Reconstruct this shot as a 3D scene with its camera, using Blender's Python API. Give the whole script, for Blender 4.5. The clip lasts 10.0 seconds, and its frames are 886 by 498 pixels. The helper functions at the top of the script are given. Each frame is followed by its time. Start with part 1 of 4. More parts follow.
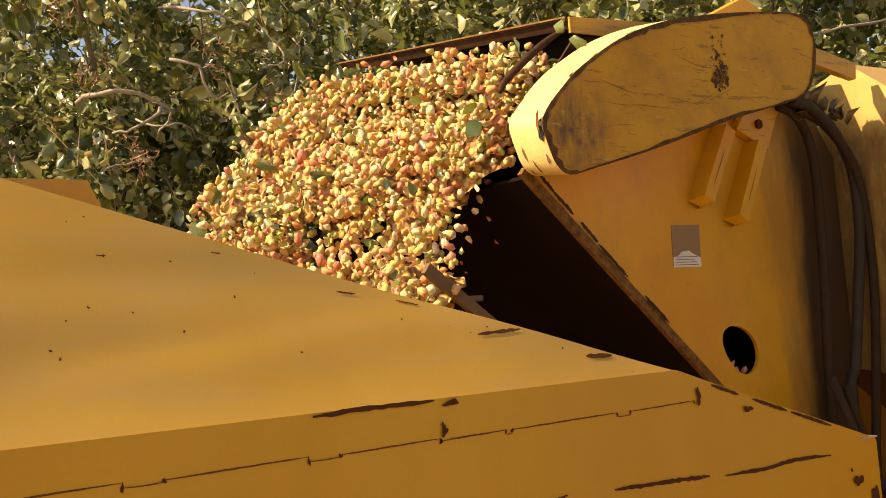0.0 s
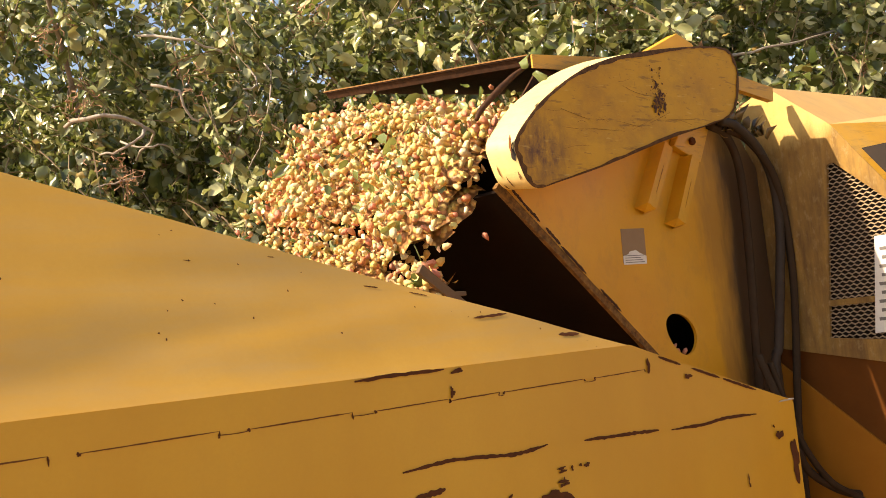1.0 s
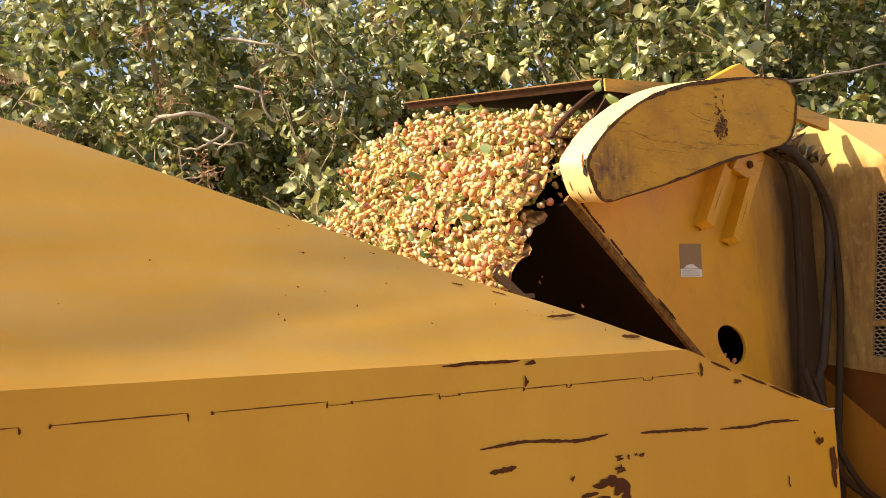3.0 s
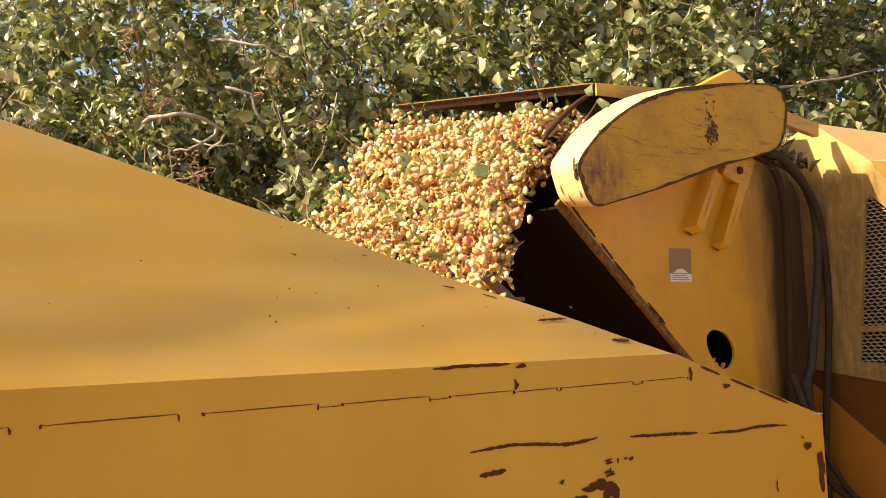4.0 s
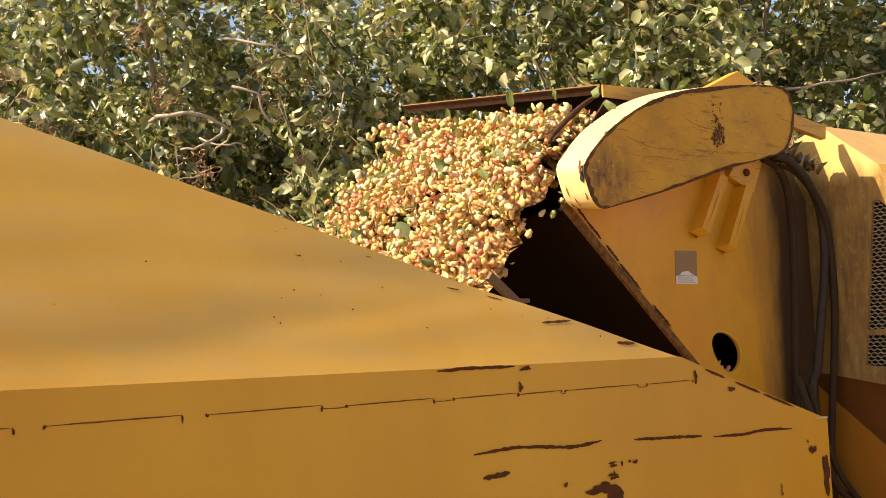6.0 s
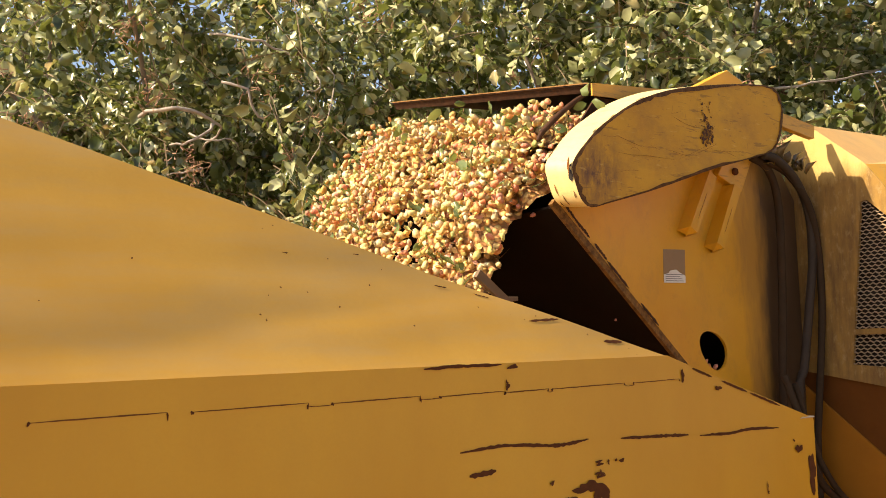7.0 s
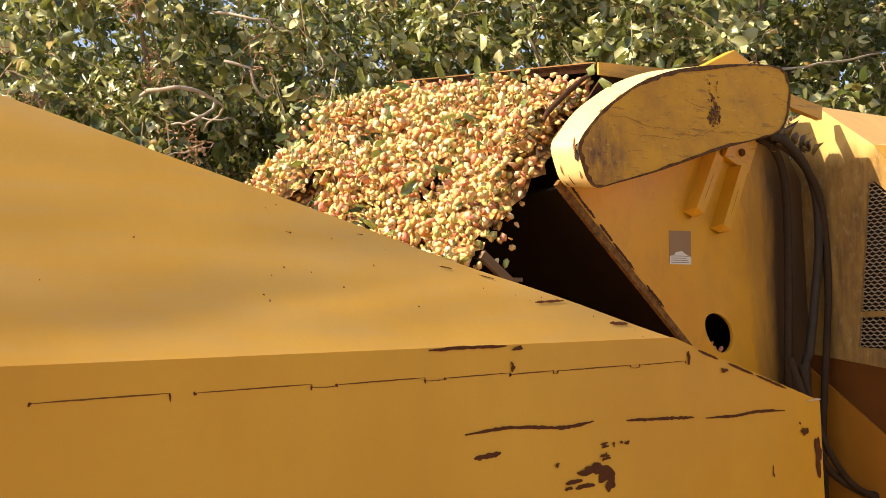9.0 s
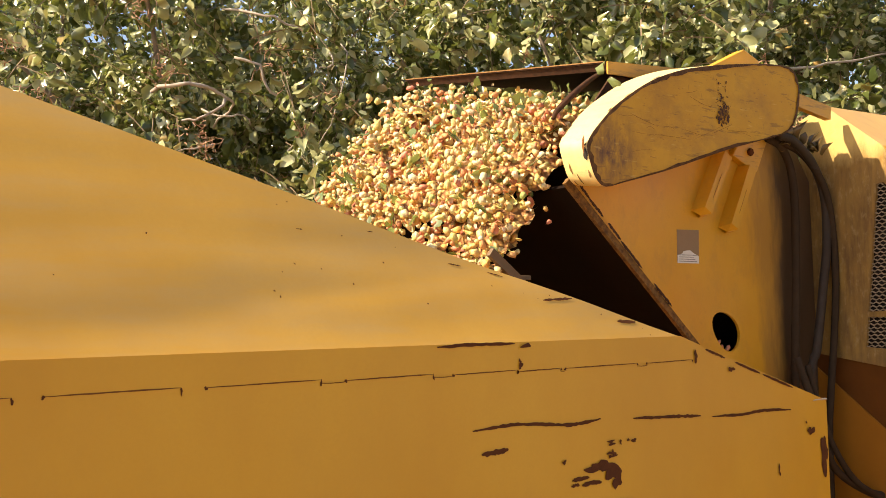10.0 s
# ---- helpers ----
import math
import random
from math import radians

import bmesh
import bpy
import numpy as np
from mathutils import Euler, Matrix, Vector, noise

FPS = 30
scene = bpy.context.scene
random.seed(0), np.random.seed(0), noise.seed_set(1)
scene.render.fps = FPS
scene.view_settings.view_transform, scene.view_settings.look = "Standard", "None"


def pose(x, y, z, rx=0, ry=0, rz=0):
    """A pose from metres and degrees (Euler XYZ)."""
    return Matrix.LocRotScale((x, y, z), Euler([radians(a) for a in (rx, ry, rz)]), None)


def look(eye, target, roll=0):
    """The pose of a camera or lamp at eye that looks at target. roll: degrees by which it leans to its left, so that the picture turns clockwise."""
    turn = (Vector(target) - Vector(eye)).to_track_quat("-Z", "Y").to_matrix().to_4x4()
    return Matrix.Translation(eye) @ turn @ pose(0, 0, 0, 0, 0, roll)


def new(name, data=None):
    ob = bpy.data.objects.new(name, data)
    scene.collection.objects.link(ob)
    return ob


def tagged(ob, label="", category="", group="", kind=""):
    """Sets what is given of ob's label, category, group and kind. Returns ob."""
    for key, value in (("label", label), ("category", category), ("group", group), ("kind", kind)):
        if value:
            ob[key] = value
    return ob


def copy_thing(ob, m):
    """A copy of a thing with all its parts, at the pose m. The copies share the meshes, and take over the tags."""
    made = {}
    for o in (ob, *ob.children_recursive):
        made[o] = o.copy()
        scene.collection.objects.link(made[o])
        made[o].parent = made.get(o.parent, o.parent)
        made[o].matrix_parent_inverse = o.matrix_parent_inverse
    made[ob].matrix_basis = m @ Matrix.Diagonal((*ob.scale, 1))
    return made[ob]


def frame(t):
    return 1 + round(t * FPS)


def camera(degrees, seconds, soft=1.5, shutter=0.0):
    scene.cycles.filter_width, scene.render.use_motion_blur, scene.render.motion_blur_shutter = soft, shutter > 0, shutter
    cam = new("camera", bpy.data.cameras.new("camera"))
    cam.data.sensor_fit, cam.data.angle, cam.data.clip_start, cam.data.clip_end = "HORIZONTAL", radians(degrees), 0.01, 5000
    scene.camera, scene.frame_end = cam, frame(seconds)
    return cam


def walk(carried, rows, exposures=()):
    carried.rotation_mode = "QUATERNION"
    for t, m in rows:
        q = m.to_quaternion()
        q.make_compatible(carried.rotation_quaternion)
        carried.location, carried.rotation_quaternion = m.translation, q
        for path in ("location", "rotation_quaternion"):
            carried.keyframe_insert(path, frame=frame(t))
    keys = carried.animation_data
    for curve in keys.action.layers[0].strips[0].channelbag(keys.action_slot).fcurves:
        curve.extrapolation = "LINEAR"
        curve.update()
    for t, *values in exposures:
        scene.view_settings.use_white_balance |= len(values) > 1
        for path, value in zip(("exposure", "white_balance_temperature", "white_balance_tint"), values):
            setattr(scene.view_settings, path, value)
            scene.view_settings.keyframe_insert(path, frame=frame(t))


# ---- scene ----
# ---- camera ----
PATH = [
    (0, (-0.062, -0.009, 1.567), (1.124, 1.594, 1.725), -4.4),
    (0.2, (-0.119, -0.057, 1.574), (1.110, 1.514, 1.730), -4.4),
    (0.5, (-0.213, -0.135, 1.552), (1.05, 1.404, 1.735), -5.5),
    (0.7, (-0.273, -0.175, 1.531), (1.015, 1.345, 1.706), -6.9),
    (1, (-0.347, -0.236, 1.534), (0.921, 1.302, 1.701), -5.9),
    (1.2, (-0.373, -0.281, 1.509), (0.854, 1.288, 1.695), -5.3),
    (1.5, (-0.406, -0.342, 1.513), (0.776, 1.266, 1.646), -3.2),
    (1.7, (-0.438, -0.354, 1.509), (0.743, 1.251, 1.674), -2.9),
    (2, (-0.474, -0.373, 1.515), (0.71, 1.232, 1.67), -3.2),
    (2.5, (-0.512, -0.357, 1.517), (0.679, 1.24, 1.691), -3.1),
    (4, (-0.53, -0.356, 1.517), (0.688, 1.219, 1.704), -2.5),
    (4.5, (-0.528, -0.355, 1.519), (0.693, 1.217, 1.705), -2.3),
    (5, (-0.532, -0.36, 1.519), (0.668, 1.228, 1.713), -2.4),
    (6.5, (-0.524, -0.356, 1.523), (0.692, 1.221, 1.704), -2.0),
    (7, (-0.522, -0.359, 1.524), (0.701, 1.214, 1.703), -1.9),
    (7.5, (-0.52, -0.362, 1.525), (0.707, 1.207, 1.706), -1.9),
    (8, (-0.517, -0.359, 1.524), (0.712, 1.21, 1.696), -1.8),
    (8.5, (-0.512, -0.35, 1.524), (0.715, 1.221, 1.684), -1.8),
    (9, (-0.514, -0.34, 1.524), (0.707, 1.238, 1.669), -1.7),
    (9.5, (-0.521, -0.344, 1.524), (0.691, 1.241, 1.667), -1.4),
    (10, (-0.524, -0.349, 1.524), (0.686, 1.238, 1.664), -1.3),
]
cam = camera(44.3, 10.0, soft=0.65, shutter=0.0)
walk(cam, [(t, look(eye, target, roll)) for t, eye, target, roll in PATH],
     exposures=[(t, e, k, 14) for t, e, k in ((0, 0.70, 8700), (0.6, 0.95, 7900), (1.2, 1.08, 7350), (2.5, 1.12, 7250), (4.5, 1.06, 7250), (7, 1.0, 7250), (7.7, 1.0, 7250), (9, 1.1, 7250), (10, 1.1, 7250))])

# ---- light: low afternoon sun, clear sky ----
SUN = Vector((-0.73, 0.225, 0.65)).normalized()
world = bpy.data.worlds.new("sky")
scene.world = world
world.use_nodes = True
wn = world.node_tree.nodes
sky = wn.new("ShaderNodeTexSky")
sky.sky_type, sky.sun_disc = "NISHITA", False
sky.sun_elevation = math.asin(SUN.z)
sky.sun_rotation = math.atan2(SUN.x, SUN.y)
sky.dust_density = 2.0
wn["Background"].inputs["Strength"].default_value = 0.11
world.node_tree.links.new(sky.outputs["Color"], wn["Background"].inputs["Color"])
sun = new("sun", bpy.data.lights.new("sun", "SUN"))
sun.data.energy, sun.data.angle, sun.data.color = 5.0, radians(0.55), (1.0, 0.88, 0.7)
sun.matrix_world = look((-8, 4, 8), Vector((-8, 4, 8)) - SUN)


# ---- materials ----
class Nodes:
    def __init__(self, name):
        self.mat = bpy.data.materials.new(name)
        self.mat.use_nodes = True
        self.tree = self.mat.node_tree
        self.bsdf = self.tree.nodes["Principled BSDF"]
        self.space = None

    def add(self, kind, **inputs):
        n = self.tree.nodes.new("ShaderNode" + kind)
        for key, value in inputs.items():
            self.put(n, key.replace("_", " "), value)
        return n

    def put(self, n, key, value):
        if isinstance(value, bpy.types.NodeSocket):
            self.tree.links.new(value, n.inputs[key])
        else:
            n.inputs[key].default_value = value

    def coords(self, sx=1.0, sy=1.0, sz=1.0):
        if self.space is None:
            self.space = self.add("NewGeometry").outputs["Position"]
        m = self.add("Mapping")
        self.put(m, "Vector", self.space)
        m.inputs["Scale"].default_value = (sx, sy, sz)
        return m.outputs["Vector"]

    def noise(self, scale, detail=4.0, rough=0.55, stretch=(1, 1, 1)):
        n = self.add("TexNoise", Scale=scale, Detail=detail, Roughness=rough)
        self.put(n, "Vector", self.coords(*stretch))
        return n.outputs["Fac"]

    def ramp(self, fac, stops, constant=False):
        r = self.add("ValToRGB")
        self.put(r, "Fac", fac)
        el = r.color_ramp.elements
        while len(el) < len(stops):
            el.new(0.5)
        for e, (p, c) in zip(el, stops):
            e.position = p
            e.color = (c, c, c, 1) if isinstance(c, (int, float)) else (*c, 1)
        if constant:
            r.color_ramp.interpolation = "CONSTANT"
        return r.outputs["Color"]

    def mix(self, fac, a, b, mode="MIX"):
        m = self.add("Mix")
        m.data_type, m.blend_type = "RGBA", mode
        for i, v in ((0, fac), (6, a), (7, b)):
            if isinstance(v, bpy.types.NodeSocket):
                self.tree.links.new(v, m.inputs[i])
            else:
                m.inputs[i].default_value = v if i == 0 else (*v, 1)
        return m.outputs[2]

    def mask(self, axis, lo, hi):
        """0 below lo and 1 above hi, along a world axis."""
        if self.space is None:
            self.space = self.add("NewGeometry").outputs["Position"]
        s = self.add("SeparateXYZ", Vector=self.space)
        r = self.add("MapRange")
        self.put(r, "Value", s.outputs[axis])
        r.inputs["From Min"].default_value, r.inputs["From Max"].default_value = lo, hi
        return r.outputs["Result"]

    def times(self, a, b):
        m = self.add("Math")
        m.operation = "MULTIPLY"
        for i, v in enumerate((a, b)):
            if isinstance(v, bpy.types.NodeSocket):
                self.tree.links.new(v, m.inputs[i])
            else:
                m.inputs[i].default_value = v
        return m.outputs[0]

    def bump(self, height, strength, distance):
        b = self.add("Bump", Strength=strength, Distance=distance, Height=height)
        self.put(self.bsdf, "Normal", b.outputs["Normal"])

    def done(self, color, rough=0.5, metal=0.0, spec=0.5):
        self.put(self.bsdf, "Base Color", color if isinstance(color, bpy.types.NodeSocket) else (*color, 1))
        self.put(self.bsdf, "Roughness", rough)
        self.put(self.bsdf, "Metallic", metal)
        self.put(self.bsdf, "Specular IOR Level", spec)
        return self.mat


YELLOW = (0.605, 0.314, 0.017)
YELLOW_DEEP = (0.515, 0.242, 0.010)
RUST = (0.075, 0.025, 0.009)


def paint(name, speck=0.0, dust=0.15, grain=(1, 1, 0.35), wear=0.0, base=YELLOW, deep=YELLOW_DEEP, rough=0.42):
    n = Nodes(name)
    big = n.noise(3.0, 5, 0.6, (1, 1, 0.6))
    col = n.mix(n.ramp(big, [(0.3, 0), (0.75, 1)]), base, deep)
    fine = n.noise(160, 3, 0.7)
    col = n.mix(n.times(n.ramp(fine, [(0.35, 0), (0.8, 1)]), 0.25), col, deep)
    dusty = n.noise(9, 6, 0.7, grain)
    col = n.mix(n.times(n.ramp(dusty, [(0.45, 0), (0.8, 1)]), dust), col, (0.42, 0.30, 0.14))
    if wear:
        streak = n.noise(26, 6, 0.75, (0.5, 0.5, 3.0))
        col = n.mix(n.times(n.ramp(streak, [(0.52, 0), (0.66, 1)]), wear), col, (0.20, 0.11, 0.04))
        long = n.noise(40, 3, 0.6, (0.35, 1, 2.6))
        col = n.mix(n.times(n.ramp(long, [(0.6, 0), (0.66, 1)]), wear * 0.7), col, RUST)
    if speck:
        spot = n.noise(75, 2, 0.5)
        col = n.mix(n.ramp(spot, [(0.735 - speck, 0), (0.75 - speck, 1)]), col, RUST)
    n.bump(n.noise(220, 3, 0.6), 0.05, 0.0008)
    return n.done(col, n.ramp(dusty, [(0.3, rough - 0.06), (0.8, rough + 0.22)]))


def rust_material(name, a=RUST, b=(0.11, 0.036, 0.012), rough=0.9):
    n = Nodes(name)
    col = n.mix(n.ramp(n.noise(70, 5, 0.7), [(0.35, 0), (0.7, 1)]), a, b)
    n.bump(n.noise(300, 4, 0.7), 0.4, 0.002)
    return n.done(col, rough, 0, 0.15)


def smeared_plate(name):
    """Yellow paint of the elevator's side: scratched, smeared, and darker brown towards the hoses."""
    n = Nodes(name)
    col = n.mix(n.ramp(n.noise(4, 5, 0.6), [(0.3, 0), (0.75, 1)]), YELLOW, YELLOW_DEEP)
    scratch = n.noise(22, 6, 0.75, (1.0, 1, 0.8))
    col = n.mix(n.times(n.ramp(scratch, [(0.58, 0), (0.78, 1)]), 0.35), col, (0.22, 0.11, 0.03))
    smear = n.noise(7, 6, 0.75, (1.4, 1, 0.8))
    col = n.mix(n.times(n.ramp(smear, [(0.50, 0), (0.72, 1)]), 0.4), col, (0.32, 0.175, 0.035))
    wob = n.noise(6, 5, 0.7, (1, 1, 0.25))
    edge_brown = n.add("Math")
    edge_brown.operation = "ADD"
    n.put(edge_brown, 0, n.mask("X", 1.70, 2.02))
    n.put(edge_brown, 1, n.times(wob, 0.75))
    col = n.mix(n.ramp(edge_brown.outputs[0], [(0.86, 0), (1.0, 0.55)]), col, (0.20, 0.10, 0.035))
    col = n.mix(n.ramp(n.times(edge_brown.outputs[0], 0.7), [(0.74, 0), (0.88, 1)]), col, (0.075, 0.042, 0.020))
    n.bump(n.noise(180, 3, 0.6), 0.12, 0.002)
    return n.done(col, n.ramp(wob, [(0.3, 0.4), (0.8, 0.65)]))


def leaf_material(name, lo, mid, hi, dead):
    n = Nodes(name)
    rnd = n.add("NewGeometry").outputs["Random Per Island"]
    col = n.ramp(rnd, [(0.0, lo), (0.42, mid), (0.72, tuple(0.15 * a + 0.85 * b for a, b in zip(mid, hi))), (0.95, hi), (1.0, dead)])
    col = n.mix(n.times(n.noise(60, 3, 0.6), 0.35), col, mid)
    n.put(n.bsdf, "Base Color", col)
    n.put(n.bsdf, "Roughness", 0.25)
    n.put(n.bsdf, "Specular IOR Level", 0.8)
    trans = n.add("BsdfTranslucent")
    n.put(trans, "Color", n.mix(0.6, col, (0.30, 0.32, 0.06)))
    m = n.add("MixShader", Fac=0.30)
    n.tree.links.new(n.bsdf.outputs[0], m.inputs[1])
    n.tree.links.new(trans.outputs[0], m.inputs[2])
    n.tree.links.new(m.outputs[0], n.tree.nodes["Material Output"].inputs["Surface"])
    return n.mat


def nut_material(name):
    n = Nodes(name)
    geo = n.add("NewGeometry").outputs["Random Per Island"]
    col = n.ramp(geo, [(0.0, (0.65, 0.50, 0.16)), (0.13, (0.71, 0.63, 0.40)), (0.26, (0.67, 0.39, 0.095)), (0.39, (0.68, 0.56, 0.26)),
                       (0.51, (0.64, 0.28, 0.09)), (0.60, (0.57, 0.20, 0.14)), (0.68, (0.71, 0.62, 0.39)), (0.79, (0.65, 0.42, 0.11)), (0.90, (0.50, 0.51, 0.18)), (1.0, (0.22, 0.31, 0.08))])
    tc = n.add("TexCoord")
    t = n.add("TexNoise", Scale=90.0, Detail=3.0)
    n.put(t, "Vector", tc.outputs["Object"])
    col = n.mix(n.ramp(t.outputs["Fac"], [(0.50, 0), (0.72, 0.5)]), col, (0.62, 0.29, 0.10))
    wrinkle = n.add("TexNoise", Scale=210.0, Detail=3.0)
    n.put(wrinkle, "Vector", tc.outputs["Object"])
    n.bump(wrinkle.outputs["Fac"], 0.6, 0.004)
    return n.done(col, 0.5, 0, 0.35)


def plain(name, a, b, scale=30, rough=0.6, metal=0.0, bump=0.15, spec=0.4):
    n = Nodes(name)
    n.bump(n.noise(scale * 6, 3, 0.6), bump, 0.002)
    return n.done(n.mix(n.noise(scale, 5, 0.65), a, b), rough, metal, spec)


MAT_BIN = paint("bin_yellow_paint", speck=0.0, dust=0.06)
MAT_COVER = paint("worn_yellow_paint", wear=0.55, dust=0.3)
MAT_PLATE = smeared_plate("smeared_yellow_plate")
MAT_BODY = paint("dusty_yellow_paint", wear=0.35, dust=0.55)
MAT_ROOF = paint("sun_faded_roof", dust=0.9, base=(0.60, 0.36, 0.12), deep=(0.52, 0.30, 0.10), rough=0.65)
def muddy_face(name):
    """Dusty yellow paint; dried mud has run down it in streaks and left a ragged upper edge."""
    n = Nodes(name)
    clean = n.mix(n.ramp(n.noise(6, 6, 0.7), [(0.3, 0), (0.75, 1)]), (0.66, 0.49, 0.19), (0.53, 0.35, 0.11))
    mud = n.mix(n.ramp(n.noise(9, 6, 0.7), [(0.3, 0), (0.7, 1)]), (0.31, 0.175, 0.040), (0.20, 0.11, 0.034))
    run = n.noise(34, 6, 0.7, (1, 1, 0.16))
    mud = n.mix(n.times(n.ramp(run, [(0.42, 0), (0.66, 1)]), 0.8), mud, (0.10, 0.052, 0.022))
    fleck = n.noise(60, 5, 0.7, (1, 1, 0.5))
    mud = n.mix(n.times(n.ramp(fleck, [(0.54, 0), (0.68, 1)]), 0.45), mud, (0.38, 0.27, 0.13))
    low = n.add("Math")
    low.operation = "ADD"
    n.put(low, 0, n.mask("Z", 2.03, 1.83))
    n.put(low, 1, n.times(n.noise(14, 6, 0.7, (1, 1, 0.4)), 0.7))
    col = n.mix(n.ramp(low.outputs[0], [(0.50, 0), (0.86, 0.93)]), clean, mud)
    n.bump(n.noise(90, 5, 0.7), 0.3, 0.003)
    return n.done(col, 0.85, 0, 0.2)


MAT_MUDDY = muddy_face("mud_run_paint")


def scuffed_face(name):
    """Flat face scraped by branches: long brown scratches and rubbed patches."""
    n = Nodes(name)
    col = n.mix(n.ramp(n.noise(5, 6, 0.65), [(0.3, 0), (0.7, 1)]), (0.57, 0.305, 0.020), (0.46, 0.222, 0.014))
    rub = n.noise(11, 7, 0.72, (0.8, 1, 1.3))
    col = n.mix(n.times(n.ramp(rub, [(0.46, 0), (0.70, 1)]), 0.6), col, (0.27, 0.13, 0.025))
    for scale, stretch, lo, amount in ((55, (0.22, 1, 1.5), 0.61, 0.5), (90, (0.3, 1, 1.0), 0.62, 0.45), (48, (1.0, 1, 0.3), 0.66, 0.35)):
        line = n.noise(scale, 4, 0.65, stretch)
        col = n.mix(n.times(n.ramp(line, [(lo, 0), (lo + 0.05, 1)]), amount), col, (0.13, 0.058, 0.02))
    # rubbed brown patch by the low end
    far_off = n.add("VectorMath")
    far_off.operation = "DISTANCE"
    n.put(far_off, 0, n.space)
    far_off.inputs[1].default_value = (1.205, 1.30, 1.895)
    near = n.ramp(far_off.outputs["Value"], [(0.02, 1), (0.105, 0)])
    blotch = n.noise(30, 6, 0.7, (1.3, 1, 0.55))
    col = n.mix(n.times(near, n.ramp(blotch, [(0.36, 0), (0.60, 1)])), col, (0.105, 0.048, 0.03))
    pale = n.noise(70, 3, 0.6, (0.25, 1, 1.8))
    col = n.mix(n.times(n.ramp(pale, [(0.62, 0), (0.7, 1)]), 0.35), col, (0.62, 0.42, 0.12))
    n.bump(n.noise(150, 4, 0.7), 0.2, 0.002)
    return n.done(col, 0.6, 0, 0.3)


MAT_FACE = scuffed_face("scuffed_yellow_face")
# faded paint, made paler still for the sun's glare on the rim
MAT_RIM = paint("sunlit_faded_yellow", dust=0.35, base=(0.79, 0.625, 0.28), deep=(0.72, 0.52, 0.18), rough=0.55, wear=0.2)
# dust film, with the leaning plate's extra light mixed into the colour
MAT_SLOPE = paint("dusty_lit_yellow", dust=0.6, grain=(0.18, 1, 1.0), base=(0.595, 0.325, 0.043), deep=(0.50, 0.253, 0.024), rough=0.5)
MAT_WORN = rust_material("worn_edge_brown", (0.16, 0.08, 0.03), (0.30, 0.16, 0.05), 0.8)
MAT_FLANGE = rust_material("worn_flange", (0.085, 0.042, 0.018), (0.26, 0.14, 0.04), 0.75)
MAT_WELD = rust_material("weld_brown", (0.06, 0.028, 0.014), (0.15, 0.075, 0.03), 0.85)
MAT_RUST = rust_material("rust")
MAT_SEAM = rust_material("seam_shadow_rust", (0.20, 0.078, 0.020), (0.11, 0.042, 0.013))
MAT_LIP = rust_material("rusty_brown_steel", (0.035, 0.016, 0.009), (0.085, 0.038, 0.018), 0.75)
MAT_BELT = plain("black_rubber", (0.010, 0.007, 0.005), (0.022, 0.014, 0.010), 20, 0.9, 0, 0.15, 0.1)
# almost black: the shade under and inside the elevator is in this colour
MAT_UNDER = plain("shade_black_steel", (0.008, 0.005, 0.0035), (0.017, 0.010, 0.0065), 8, 0.95, 0, 0.15, 0.05)
MAT_HOSE = plain("hose_rubber", (0.024, 0.017, 0.012), (0.055, 0.038, 0.026), 25, 0.65, 0, 0.15, 0.2)
MAT_STEEL = plain("glint_steel", (0.35, 0.33, 0.30), (0.6, 0.58, 0.55), 60, 0.4, 0.7)
MAT_MESH = plain("dusty_mesh_steel", (0.20, 0.14, 0.08), (0.34, 0.25, 0.15), 60, 0.7)
MAT_DARK = plain("gap_shade", (0.015, 0.011, 0.008), (0.03, 0.02, 0.015), 10, 0.9)
MAT_STICKER = plain("sticker_tan", (0.22, 0.14, 0.07), (0.27, 0.17, 0.09), 60, 0.45)
MAT_WHITE = plain("dirty_white", (0.75, 0.73, 0.68), (0.55, 0.52, 0.47), 80, 0.5)
MAT_INK = plain("grey_ink", (0.12, 0.11, 0.10), (0.18, 0.16, 0.15), 60, 0.6)
# dark enough to hold the shade under the body in its colour
MAT_TANK = plain("shaded_tank_paint", (0.15, 0.050, 0.008), (0.085, 0.029, 0.006), 12, 0.85, 0, 0.1, 0.1)
MAT_SKIRT = plain("orange_skirt_paint", (0.37, 0.145, 0.014), (0.26, 0.098, 0.011), 8, 0.8, 0, 0.1, 0.12)
MAT_LATH = plain("dusty_lath", (0.19, 0.12, 0.065), (0.11, 0.07, 0.035), 40, 0.8)
MAT_BARK = plain("grey_bark", (0.30, 0.24, 0.18), (0.16, 0.12, 0.09), 30, 0.9, 0, 0.6)
MAT_PALE = plain("pale_bark", (0.50, 0.44, 0.36), (0.20, 0.155, 0.12), 45, 0.9, 0, 0.7)
MAT_TWIG = plain("pale_twig", (0.26, 0.20, 0.12), (0.16, 0.11, 0.06), 30, 0.85)
MAT_LEAF = leaf_material("pistachio_leaf", (0.024, 0.040, 0.010), (0.108, 0.138, 0.036), (0.58, 0.58, 0.31), (0.46, 0.27, 0.08))
MAT_FRESH = leaf_material("torn_leaf", (0.06, 0.10, 0.025), (0.15, 0.20, 0.06), (0.32, 0.36, 0.15), (0.35, 0.28, 0.10))
MAT_DRY = leaf_material("dry_leaf", (0.10, 0.06, 0.03), (0.17, 0.10, 0.045), (0.24, 0.17, 0.07), (0.30, 0.2, 0.1))
MAT_NUT = nut_material("pistachio_hulls")
